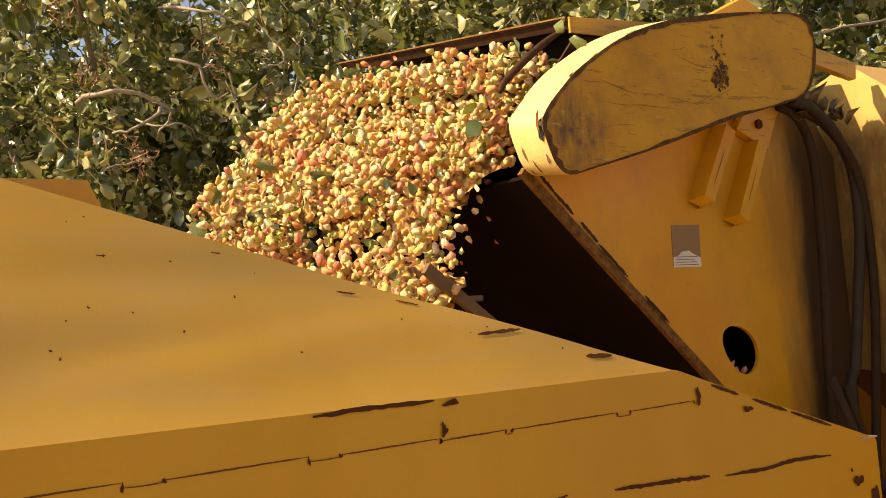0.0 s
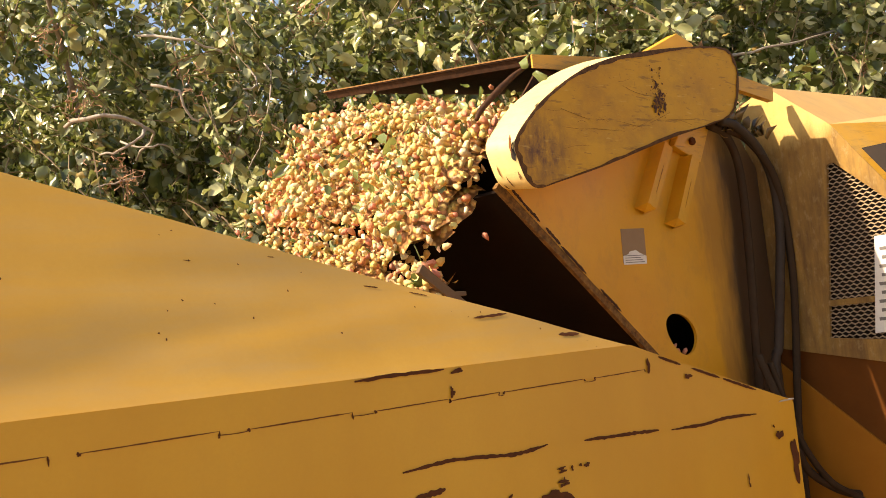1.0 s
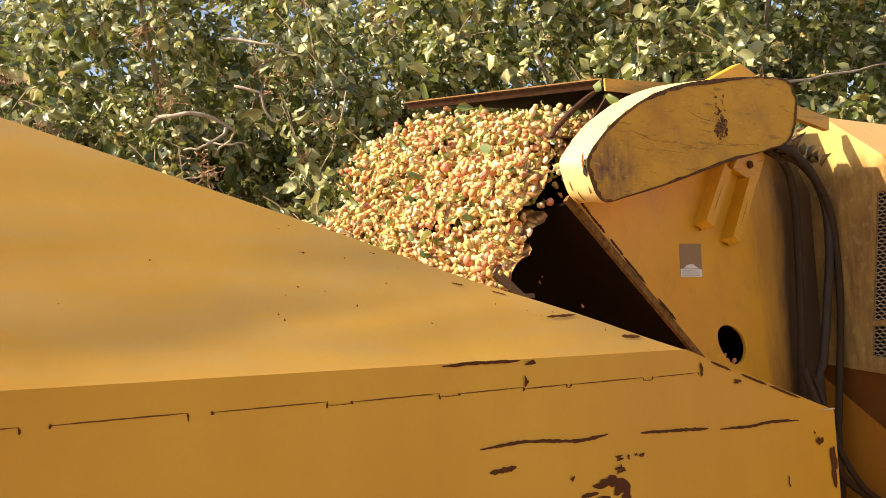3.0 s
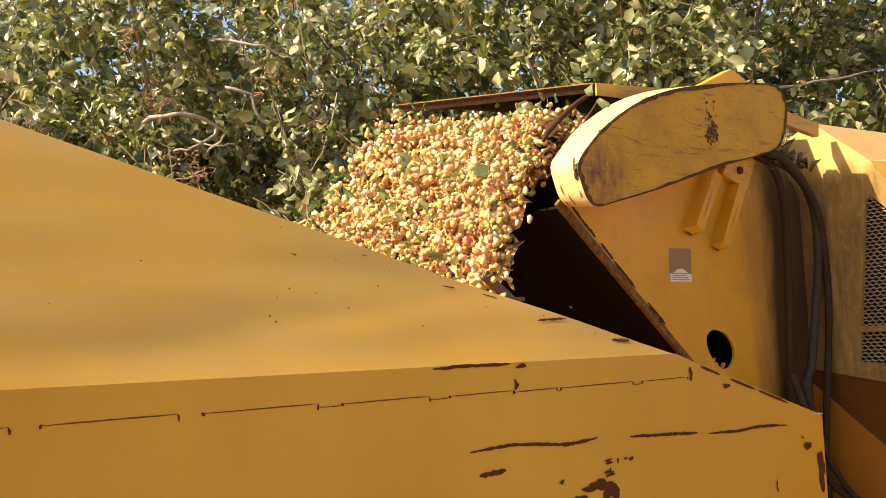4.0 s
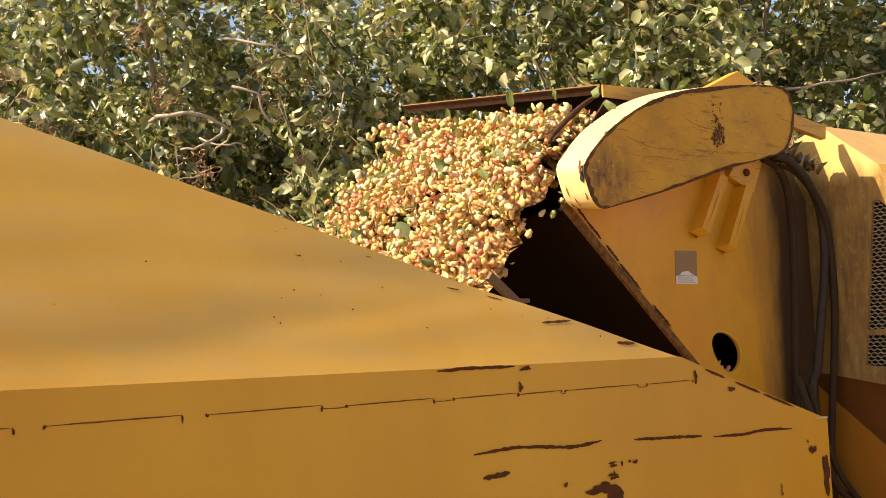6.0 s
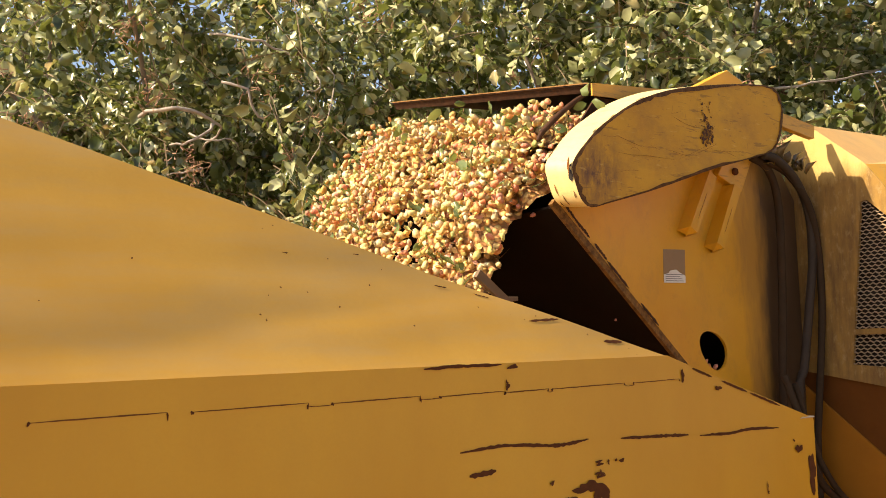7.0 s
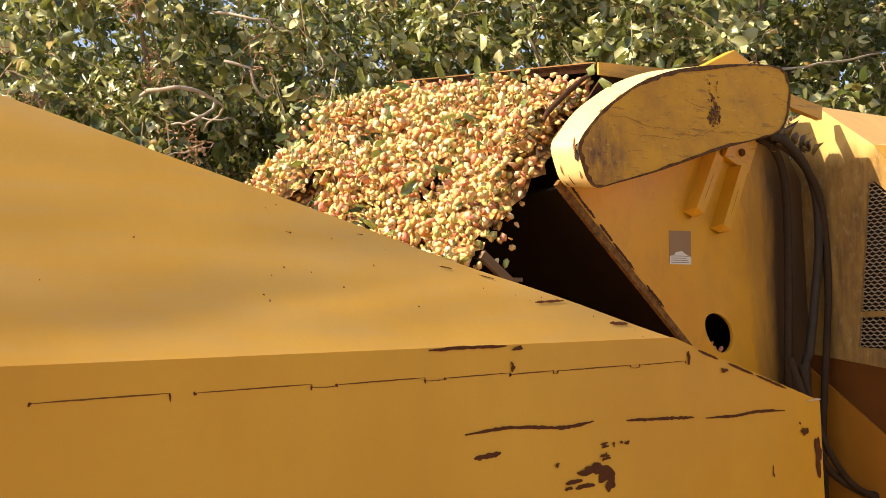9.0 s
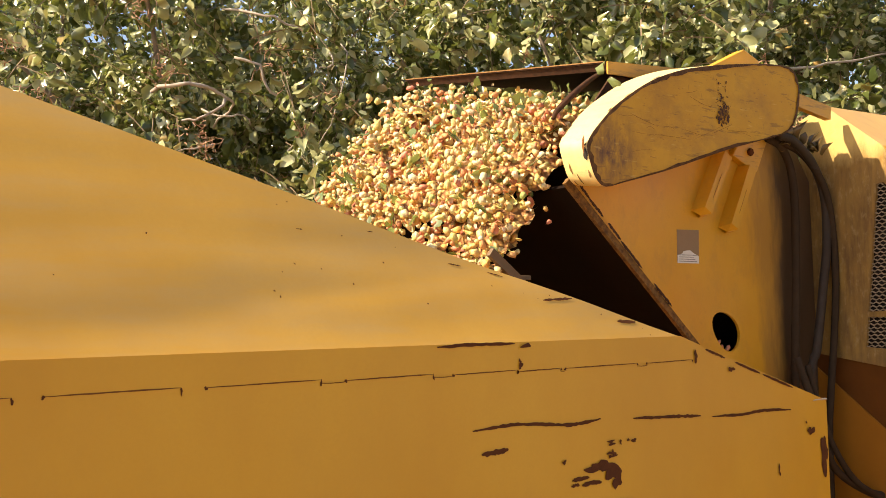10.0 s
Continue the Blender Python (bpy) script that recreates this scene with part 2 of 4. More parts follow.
def packed_nuts(name):
    """Nuts seen between nuts: cells of hull colour parted by dark gaps."""
    n = Nodes(name)
    tc = n.add("TexCoord")
    v = n.add("TexVoronoi", Scale=62.0)
    n.put(v, "Vector", tc.outputs["Object"])
    sep = n.add("SeparateColor", Color=v.outputs["Color"])
    col = n.ramp(sep.outputs[0], [(0.0, (0.74, 0.54, 0.20)), (0.4, (0.72, 0.42, 0.12)), (0.7, (0.52, 0.22, 0.09)), (1.0, (0.40, 0.36, 0.10))])
    col = n.mix(n.ramp(v.outputs["Distance"], [(0.40, 0), (0.62, 1)]), col, (0.24, 0.11, 0.035))
    b = n.add("Bump", Strength=1.0, Distance=0.012, Height=v.outputs["Distance"])
    b.invert = True
    n.put(n.bsdf, "Normal", b.outputs["Normal"])
    return n.done(col, 0.6, 0, 0.3)


MAT_CORE = packed_nuts("packed_nut_hulls")
MAT_HUSK = plain("dry_nut_cluster", (0.24, 0.11, 0.06), (0.44, 0.28, 0.16), 50, 0.8)
MAT_SOIL = plain("dry_orchard_soil", (0.34, 0.25, 0.16), (0.24, 0.17, 0.10), 2.5, 0.95, 0, 0.5)


# ---- mesh helpers ----
BASES = {}


def thing(name, at, label, category, group="", kind=""):
    e = new(name)
    e.location = at
    e.empty_display_size = 0.05
    BASES[e.name] = Vector(at)
    return tagged(e, label, category, group, kind)


def part(name, bm, material, parent=None, label="", smooth=False):
    me = bpy.data.meshes.new(name)
    if isinstance(bm, tuple):
        me.from_pydata(bm[0], [], bm[1])
    else:
        bmesh.ops.recalc_face_normals(bm, faces=bm.faces)
        bm.to_mesh(me)
        bm.free()
    me.materials.append(material)
    if smooth:
        me.polygons.foreach_set("use_smooth", [True] * len(me.polygons))
    ob = new(name, me)
    if parent is not None:
        ob.parent = parent
        if parent.name in BASES:
            ob.matrix_parent_inverse = Matrix.Translation(-BASES[parent.name])
    if label:
        ob["label"] = label
    return ob


def box(x0, x1, y0, y1, z0, z1, bevel=0.0, bm=None):
    bm = bm or bmesh.new()
    r = bmesh.ops.create_cube(bm, size=1)
    vs = r["verts"]
    for v in vs:
        v.co = Vector(((x0, x1)[v.co.x > 0], (y0, y1)[v.co.y > 0], (z0, z1)[v.co.z > 0]))
    if bevel:
        es = list({e for v in vs for e in v.link_edges})
        bmesh.ops.bevel(bm, geom=es, offset=bevel, segments=2, affect="EDGES", profile=0.6)
    return bm


def prism(poly, axis, a, b, bm=None, bevel=0.0):
    """A flat polygon of (u, v) carried from a to b along an axis; u, v are the other two axes in order."""
    bm = bm or bmesh.new()

    def place(u, v, w):
        return {"x": (w, u, v), "y": (u, w, v), "z": (u, v, w)}[axis]
    lo = [bm.verts.new(place(u, v, a)) for u, v in poly]
    hi = [bm.verts.new(place(u, v, b)) for u, v in poly]
    faces = [bm.faces.new(lo), bm.faces.new(hi[::-1])]
    k = len(poly)
    for i in range(k):
        faces.append(bm.faces.new((lo[i], lo[(i + 1) % k], hi[(i + 1) % k], hi[i])))
    if bevel:
        es = [e for f in faces[:2] for e in f.edges]
        bmesh.ops.bevel(bm, geom=es, offset=bevel, segments=2, affect="EDGES", profile=0.6)
    return bm


def bar(p, q, w, h, bm=None, up=(0, 0, 1)):
    """A straight bar of section w by h from p to q."""
    bm = bm or bmesh.new()
    p, q = Vector(p), Vector(q)
    d = (q - p).normalized()
    side = d.cross(Vector(up)).normalized()
    top = side.cross(d)
    ring = [(-w / 2, -h / 2), (w / 2, -h / 2), (w / 2, h / 2), (-w / 2, h / 2)]
    a = [bm.verts.new(p + side * s + top * t) for s, t in ring]
    b = [bm.verts.new(q + side * s + top * t) for s, t in ring]
    bm.faces.new(a[::-1]), bm.faces.new(b)
    for i in range(4):
        bm.faces.new((a[i], a[(i + 1) % 4], b[(i + 1) % 4], b[i]))
    return bm


def smooth_line(points, steps=6):
    """A Catmull-Rom line through points."""
    ps = [Vector(p) for p in points]
    ps = [ps[0] * 2 - ps[1]] + ps + [ps[-1] * 2 - ps[-2]]
    out = []
    for i in range(1, len(ps) - 2):
        a, b, c, d = ps[i - 1:i + 3]
        for k in range(steps):
            t = k / steps
            out.append(0.5 * (2 * b + (c - a) * t + (2 * a - 5 * b + 4 * c - d) * t * t + (3 * b - a - 3 * c + d) * t ** 3))
    return out + [ps[-2]]


def tube(points, radii, seg=8, verts=None, faces=None):
    """A round tube along points; radii: one number or one for each point. Gives vertex and face lists."""
    verts = [] if verts is None else verts
    faces = [] if faces is None else faces
    pts = [Vector(p) for p in points]
    if isinstance(radii, (int, float)):
        radii = [radii] * len(pts)
    start = len(verts)
    ref = Vector((0.31, 0.2, 0.93)).normalized()
    for i, p in enumerate(pts):
        d = (pts[min(i + 1, len(pts) - 1)] - pts[max(i - 1, 0)]).normalized()
        u = d.cross(ref)
        if u.length < 1e-3:
            u = d.cross(Vector((1, 0, 0)))
        u.normalize()
        w = d.cross(u)
        for k in range(seg):
            a = 2 * math.pi * k / seg
            verts.append(tuple(p + (u * math.cos(a) + w * math.sin(a)) * radii[i]))
    for i in range(len(pts) - 1):
        for k in range(seg):
            a, b = start + i * seg + k, start + i * seg + (k + 1) % seg
            faces.append((a, b, b + seg, a + seg))
    faces.append(tuple(start + k for k in range(seg))[::-1])
    faces.append(tuple(start + (len(pts) - 1) * seg + k for k in range(seg)))
    return verts, faces


# ---- ground ----
def ground():
    vs, fs = [], []
    rings = [0, 1, 2, 3, 4, 5, 6, 8, 10, 13, 17, 24, 40, 80, 160, 400, 1500]
    seg = 48
    for r in rings:
        for k in range(seg):
            a = 2 * math.pi * k / seg
            x, y = r * math.cos(a) + 1, r * math.sin(a) + 1
            vs.append((x, y, 0.03 * noise.noise((x * 0.9, y * 0.9, 0)) - 0.02))
    for i in range(len(rings) - 1):
        for k in range(seg):
            a, b = i * seg + k, i * seg + (k + 1) % seg
            fs.append((a, b, b + seg, a + seg))
    tagged(part("ground", (vs, fs), MAT_SOIL, smooth=True), "dry pale brown orchard soil", "ground", kind="structure")


ground()

# ---- yellow collecting bin ----
FOLD = 1.491          # height of the fold in the near wall
LEAN = 0.54           # how far the upper plate leans back for each metre up
PANEL = 1.055


def crease_height(x):
    """How far above the fold the dented crease runs."""
    return 0.047 + 0.030 * max(0.0, min(1.0, (x - 0.10) / 0.16)) + 0.11 * max(0.0, x - 0.26)


def wave(x, z):
    fade = max(0.0, min(1.0, (z - FOLD) / 0.06))
    # a bent crease: below it the plate lies flatter
    crease = crease_height(x)
    up = max(0.0, z - FOLD)
    dent = -0.075 * (up if up < crease else crease * math.exp(-(up - crease) / 0.09))
    dent *= max(0.0, min(1.0, (0.95 - x) / 0.4))
    return dent + fade * 0.006 * (noise.noise((x * 0.7, z * 9.0, 3.0)) + 0.5 * noise.noise((x * 3.0, z * 14.0, 7.0)))


def slope(x, z, off=0.0):
    """A point on the leaning, slightly wavy upper plate, off metres proud of it."""
    k = math.hypot(1, LEAN)
    w = wave(x, z)
    return (x, PANEL + 0.0010 + LEAN * (z - FOLD) - off / k - w, z + off * LEAN / k + 0.4 * w)


def rim(x):
    """Height of the bin's cut edge over x."""
    return 1.489 + (1.125 - x) * 0.3245 if x < 1.125 else 1.489 - (x - 1.125) * 0.319


def patch(points, width, seed, place):
    """A ragged streak of bare rusty metal along points (u, v), lying on a face given by place(u, v)."""
    rng = random.Random(seed)
    bm = bmesh.new()
    pts = [Vector((u, v, 0)) for u, v in points]
    line = smooth_line(pts, 9) if len(pts) > 2 else [pts[0].lerp(pts[1], k / 16) for k in range(17)]
    top, low = [], []
    n = len(line)
    for i, p in enumerate(line):
        taper = min(1, 0.35 + 4.0 * min(i, n - 1 - i) / n)
        a = width * taper * rng.uniform(0.3, 0.62)
        b = width * taper * rng.uniform(0.3, 0.62)
        top.append(bm.verts.new(place(p.x, p.y + a)))
        low.append(bm.verts.new(place(p.x, p.y - b)))
    for i in range(n - 1):
        bm.faces.new((top[i], top[i + 1], low[i + 1], low[i]))
    return bm


def blot(u, v, ru, rv, seed, place):
    rng = random.Random(seed)
    bm = bmesh.new()
    k = 22
    ph = [rng.uniform(0, 6.28) for _ in range(4)]
    ring = []
    for i in range(k):
        a = 2 * math.pi * i / k
        r = 1 + 0.22 * math.sin(2 * a + ph[0]) + 0.18 * math.sin(3 * a + ph[1]) + 0.12 * math.sin(5 * a + ph[2]) + rng.uniform(-0.1, 0.1)
        ring.append(bm.verts.new(place(u + ru * r * math.cos(a), v + rv * r * math.sin(a))))
    c = bm.verts.new(place(u, v))
    for i in range(k):
        bm.faces.new((ring[i], ring[(i + 1) % k], c))
    return bm


def on_panel(u, v):
    return (u, PANEL - 0.0012, v)


def sheet_grid(xs, zs_of, place):
    """A sheet with a slight waviness: columns at xs, rows from zs_of(x)."""
    bm = bmesh.new()
    cols = []
    for x in xs:
        col = []
        for z in zs_of(x):
            col.append(bm.verts.new(place(x, z)))
        cols.append(col)
    for a, b in zip(cols, cols[1:]):
        for i in range(len(a) - 1):
            bm.faces.new((a[i], b[i], b[i + 1], a[i + 1]))
    return bm


def collecting_bin():
    b = thing("collecting_bin", (0.6, 1.7, 0), "scratched yellow sheet steel bin catching the poured nuts", "bin")
    # near wall with its slanting cut
    wall = [(-1.3, 0.0), (1.585, 0.0), (1.591, 1.336), (1.588, 1.343), (1.266, FOLD - 0.0455), (-1.3, FOLD - 0.0455)]
    part("side_panel", prism(wall, "y", PANEL, PANEL + 0.006), MAT_BIN, b)
    strip = [(-1.3, FOLD - 0.0465), (1.266, FOLD - 0.0465), (1.119, FOLD + 0.002), (-1.3, FOLD + 0.002)]
    part("top_flange", prism(strip, "y", PANEL - 0.0006, PANEL + 0.006), MAT_BIN, b)

    xs = [-1.3 + i * 0.04 for i in range(61)] + [1.125]

    plate = sheet_grid(xs, lambda x: [FOLD + (rim(x) - FOLD) * k / 20 for k in range(21)], slope)
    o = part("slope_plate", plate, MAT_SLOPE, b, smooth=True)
    s = o.modifiers.new("thickness", "SOLIDIFY")
    s.thickness, s.offset, s.material_offset_rim = 0.002, 0, 1
    o.data.materials.append(MAT_WORN)
    o.modifiers.new("crisp", "EDGE_SPLIT").split_angle = radians(40)
    # end and far walls, floor
    part("end_panel", prism([(1.0615, 0.0), (2.45, 0.0), (2.45, 1.30), (1.0615, 1.334)], "x", 1.585, 1.591), MAT_BIN, b)
    far = [(-1.3, 0.0), (1.58, 0.0), (1.58, 1.30), (0.80, 1.86), (0.745, 1.975), (-1.3, 1.975)]
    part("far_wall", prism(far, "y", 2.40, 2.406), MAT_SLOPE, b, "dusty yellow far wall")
    part("closing_wall", prism([(1.0615, 0.0), (2.4, 0.0), (2.4, 1.95), (1.45, 1.95), (1.0615, 1.48)], "x", -1.3, -1.294), MAT_BIN, b)
    part("inner_rail", bar((1.0, 1.48, 1.682), (1.588, 1.48, 1.23), 0.012, 0.02), MAT_LATH, b, "dusty tan rail inside the bin")
    part("inner_ledge", box(1.055, 1.125, 1.487, 1.54, 1.622, 1.632, 0.002), MAT_LATH, b)
    # bright strip added for the sun's line on the panel's top edge
    part("corner_glint", prism([(1.54, 1.3435), (1.592, 1.3435), (1.592, 1.3465), (1.55, 1.3465)], "y", 1.053, 1.075, bevel=0.001), MAT_STEEL, b, "bright strip for sun on the corner's edge")
    # worn edge of the cut
    rng = random.Random(3)
    for x0, x1 in ((1.28, 1.36), (1.37, 1.47), (1.19, 1.25)):
        part("worn_edge", patch([(x0 + (x1 - x0) * k / 4, rim(x0 + (x1 - x0) * k / 4) - 0.003) for k in range(5)], 0.006, rng.random(), on_panel), MAT_RUST, b)
    # open stretches of the seam below the flange, with steps at the weld tacks
    steps = [(-0.6, -0.32, 0), (-0.27, -0.13, 0.001), (-0.092, 0.093, 0.002), (0.129, 0.313, 0.002), (0.356, 0.521, 0.001),
             (0.561, 0.70, 0.0), (0.70, 0.80, -0.001), (0.81, 0.995, 0.0), (1.02, 1.15, 0.001)]
    for i, (x0, x1, dz) in enumerate(steps):
        z = FOLD - 0.0465 + dz
        w = 0.0020
        part("seam_gap", patch([(x0, z - 0.001), ((x0 + x1) / 2, z), (x1, z + 0.001)], w, 20 + i, lambda u, v: (u, PANEL - 0.0010, v)), MAT_SEAM, b)
        part("seam_drip", blot(x1, z - (0.004 if x1 < 0.6 else 0.001), 0.0016, 0.005 if x1 < 0.6 else 0.0025, 40 + i, on_panel), MAT_RUST, b)
        part("seam_drip", blot(x0, z - 0.002, 0.0024, 0.0026, 60 + i, on_panel), MAT_RUST, b)
    for i, ((_, x0, dz), (x1, _, _)) in enumerate(zip(steps[3:], steps[4:])):
        z = FOLD - 0.0505 + dz
        part("seam_gap", patch([(x0 - 0.002, z), ((x0 + x1) / 2, z - 0.0008), (x1 + 0.002, z)], 0.0014, 70 + i, lambda u, v: (u, PANEL - 0.0010, v)), MAT_SEAM, b)
    # scrapes down to bare metal
    scrapes = [([(0.598, 1.350), (0.68, 1.354), (0.745, 1.351), (0.81, 1.345), (0.85, 1.346), (0.894, 1.350)], 0.0065),
               ([(0.616, 1.310), (0.645, 1.312), (0.674, 1.314)], 0.009),
               ([(0.978, 1.345), (1.05, 1.342), (1.11, 1.340), (1.169, 1.337)], 0.0065),
               ([(1.203, 1.333), (1.29, 1.331), (1.37, 1.334), (1.461, 1.330)], 0.0062),
               ([(0.819, 1.247), (0.84, 1.249), (0.861, 1.249)], 0.008), ([(0.842, 1.237), (0.866, 1.239), (0.891, 1.238)], 0.008), ([(0.816, 1.237), (0.827, 1.239), (0.836, 1.238)], 0.006)]
    for i, (pts, w) in enumerate(scrapes):
        part("scrape", patch(pts, w, 80 + i, on_panel), MAT_RUST, b)
    blots = [(0.880, 1.264, 0.026, 0.0085), (0.903, 1.266, 0.022, 0.009), (0.922, 1.252, 0.018, 0.014), (0.930, 1.237, 0.012, 0.014),
             (0.917, 1.308, 0.009, 0.0022), (0.920, 1.303, 0.010, 0.0022), (0.942, 1.305, 0.003, 0.004), (0.962, 1.307, 0.003, 0.003), (0.977, 1.305, 0.006, 0.004),
             (0.917, 1.287, 0.010, 0.003), (0.924, 1.282, 0.009, 0.0025), (0.914, 1.281, 0.005, 0.0025), (0.921, 1.290, 0.002, 0.004), (0.800, 1.281, 0.004, 0.004), (1.527, 1.281, 0.011, 0.0085),
             (1.41, 1.212, 0.002, 0.009), (1.412, 1.200, 0.003, 0.003), (1.266, 1.423, 0.009, 0.005), (1.159, 1.452, 0.005, 0.011),
             (0.705, 1.453, 0.005, 0.005), (0.704, 1.459, 0.0025, 0.005), (0.718, 1.486, 0.010, 0.004), (1.51, 1.30, 0.003, 0.003), (0.92, 1.19, 0.05, 0.012), (1.02, 1.15, 0.03, 0.01)]
    for i, (u, v, ru, rv) in enumerate(blots):
        part("rust_spot", blot(u, v, ru, rv, 100 + i, lambda p, q: (p, PANEL - 0.0018 - 0.00006 * i, q)), MAT_RUST, b)
    part("edge_chip", blot(1.573, 1.225, 0.014, 0.036, 140, on_panel), MAT_RUST, b)
    for i, (pts, w) in enumerate([([(0.528, FOLD - 0.002), (0.60, FOLD), (0.693, FOLD)], 0.006)]):
        part("scrape", patch(pts, w, 150 + i, lambda u, v: (u, PANEL - 0.0032, v)), MAT_RUST, b)
    for i, (pts, w) in enumerate([([(0.80, 1.565), (0.872, 1.567)], 0.0045), ([(0.965, 1.524), (1.013, 1.522)], 0.006),
                                  ([(0.47, 1.684), (0.482, 1.683)], 0.0013), ([(0.335, 1.683), (0.346, 1.682)], 0.0013),
                                  ([(0.62, 1.632), (0.645, 1.628)], 0.0025), ([(0.70, 1.617), (0.73, 1.609)], 0.002)]):
        part("scrape", patch(pts, w, 160 + i, lambda u, v: slope(u, v, 0.0019)), MAT_RUST, b)
    rng = random.Random(11)
    dots = [(0.343, 1.682), (0.484, 1.631), (0.544, 1.561), (0.267, 1.583), (0.275, 1.574), (0.314, 1.625), (0.083, 1.666), (0.412, 1.594), (0.93, 1.537)]
    dots += [(rng.uniform(-0.3, 1.0), rng.uniform(1.5, 1.7)) for _ in range(7)] + [(x, rim(x) - rng.uniform(0.012, 0.05)) for x in [rng.uniform(0.3, 1.05) for _ in range(9)]]
    for i, (u, v) in enumerate(dots):
        if v < rim(u) - 0.01:
            r = 0.0014 if i < 9 else rng.uniform(0.0006, 0.0013)
            part("paint_chip", blot(u, v, r, r, 170 + i, lambda p, q: slope(p, q, 0.0019)), MAT_RUST, b)
    return b


collecting_bin()


# ---- elevator conveyor: side plate, covered head, dark underside ----
ROLL = 0.14           # the head climbs this much for each metre away along its width
NEAR, FAR = 1.43, 2.25


def rolled(x, y, z):
    return (x, y, z + ROLL * (y - 1.30))


def elevator():
    e = thing("elevator_conveyor", (1.7, 1.85, 0), "yellow elevator conveyor pouring nuts over its covered head", "conveyor")
    # near side plate with an oval hole
    outer = [(1.205, 1.826), (1.40, 1.648), (1.63, 1.441), (1.86, 1.235), (1.86, 0.0), (2.122, 0.0), (2.122, 1.32), (2.122, 1.72), (2.122, 1.90),
             (2.06, 1.985), (1.98, 2.03), (1.94, 2.05), (1.40, 2.05), (1.25, 1.98)]
    hole = []
    for k in range(26):
        a = 2 * math.pi * k / 26
        u, v = 0.050 * math.cos(a), 0.047 * math.sin(a)
        hole.append((1.735 + u * 1.08 + 0.004 * math.sin(2 * a), 1.491 + v * 1.03 - 0.30 * u))
    bm = bmesh.new()
    rings = []
    for ring in (outer, hole):
        vs = [bm.verts.new((u, NEAR, v)) for u, v in ring]
        rings.append([bm.edges.new((vs[i], vs[(i + 1) % len(vs)])) for i in range(len(vs))])
    bmesh.ops.triangle_fill(bm, use_beauty=True, use_dissolve=False, edges=rings[0] + rings[1])
    g = bmesh.ops.extrude_face_region(bm, geom=list(bm.faces))
    for v in g["geom"]:
        if isinstance(v, bmesh.types.BMVert):
            v.co.y += 0.008
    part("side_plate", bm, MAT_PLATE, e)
    # flange along the slanting edge: grimy folded rim
    part("edge_flange", bar((1.190, NEAR + 0.003, 1.845), (1.872, NEAR + 0.003, 1.229), 0.012, 0.017, up=(0.67, 0, 0.74)), MAT_FLANGE, e, "grimy brown folded edge")
    for i, (u, v, l) in enumerate([(1.235, 1.80, 0.05), (1.34, 1.70, 0.07), (1.45, 1.60, 0.06), (1.30, 1.74, 0.04), (1.21, 1.825, 0.03)]):
        part("grime_patch", patch([(u + 0.012, v + 0.012), (u + 0.012 + l / 2, v + 0.012 - l * 0.45), (u + 0.012 + l, v + 0.012 - l * 0.9)], 0.011, 200 + i, lambda p, q: (p, NEAR - 0.0072, q)), MAT_LIP, e)
    for i, (u, v, ru, rv) in enumerate([(1.25, 1.868, 0.009, 0.005), (1.285, 1.857, 0.006, 0.006), (1.325, 1.870, 0.010, 0.004), (1.31, 1.848, 0.004, 0.003), (1.36, 1.876, 0.005, 0.004), (1.235, 1.852, 0.005, 0.008), (1.345, 1.858, 0.003, 0.003)]):
        part("rust_spot", blot(u, v, ru, rv, 260 + i, lambda p, q: (p, NEAR - 0.0010 - 0.00006 * i, q)), MAT_RUST, e)
    part("far_plate", prism([(1.183, 1.90), (1.86, 1.30), (1.86, 0.0), (2.0, 0.0), (2.0, 2.1), (1.40, 2.16), (1.25, 2.06)], "y", FAR - 0.008, FAR), MAT_PLATE, e)
    # underside and closed back, coloured near black for the shade there
    part("underside", bar((1.20, (NEAR + FAR) / 2, 1.835), (1.86, (NEAR + FAR) / 2, 1.24), FAR - NEAR - 0.02, 0.01, up=(0.67, 0, 0.74)), MAT_UNDER, e, "black underside with shade in its colour")
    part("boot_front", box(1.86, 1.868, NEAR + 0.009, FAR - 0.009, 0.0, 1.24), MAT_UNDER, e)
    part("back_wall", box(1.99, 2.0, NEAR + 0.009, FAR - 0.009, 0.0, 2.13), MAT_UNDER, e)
    # head pulley and belt
    vs, fs = tube([(1.40, NEAR + 0.012, 1.925), (1.40, FAR - 0.012, 1.925)], 0.075, 20)
    part("head_pulley", (vs, fs), MAT_BELT, e, smooth=True)
    bm = bmesh.new()
    loop = [(1.96, 1.96), (1.7, 1.98), (1.42, 2.01)] + [(1.40 + 0.09 * math.cos(a), 1.925 + 0.09 * math.sin(a)) for a in
           [radians(80 + 18 * k) for k in range(10)]] + [(1.6, 1.72), (1.96, 1.42)]
    a = [bm.verts.new((u, NEAR + 0.02, v)) for u, v in loop]
    b = [bm.verts.new((u, FAR - 0.02, v)) for u, v in loop]
    for i in range(len(loop) - 1):
        bm.faces.new((a[i], a[i + 1], b[i + 1], b[i]))
    o = part("belt", bm, MAT_BELT, e, smooth=True)
    s = o.modifiers.new("thickness", "SOLIDIFY")
    s.thickness = 0.008
    # hood: roof with its rusty front lip
    k = 0.142
    bm = bmesh.new()
    y0, y1 = 1.436, 2.245
    z0 = 2.135

    def roof(x, y, up=0.0):
        return (x, y, z0 + k * (y - y0) + up)
    for pts in ([roof(1.33, y0), roof(1.33, y1), roof(2.0, y1, 0.04), roof(2.0, y0, 0.04)],):
        bm.faces.new([bm.verts.new(p) for p in pts])
    o = part("hood_roof", bm, MAT_LIP, e, "rust brown hood")
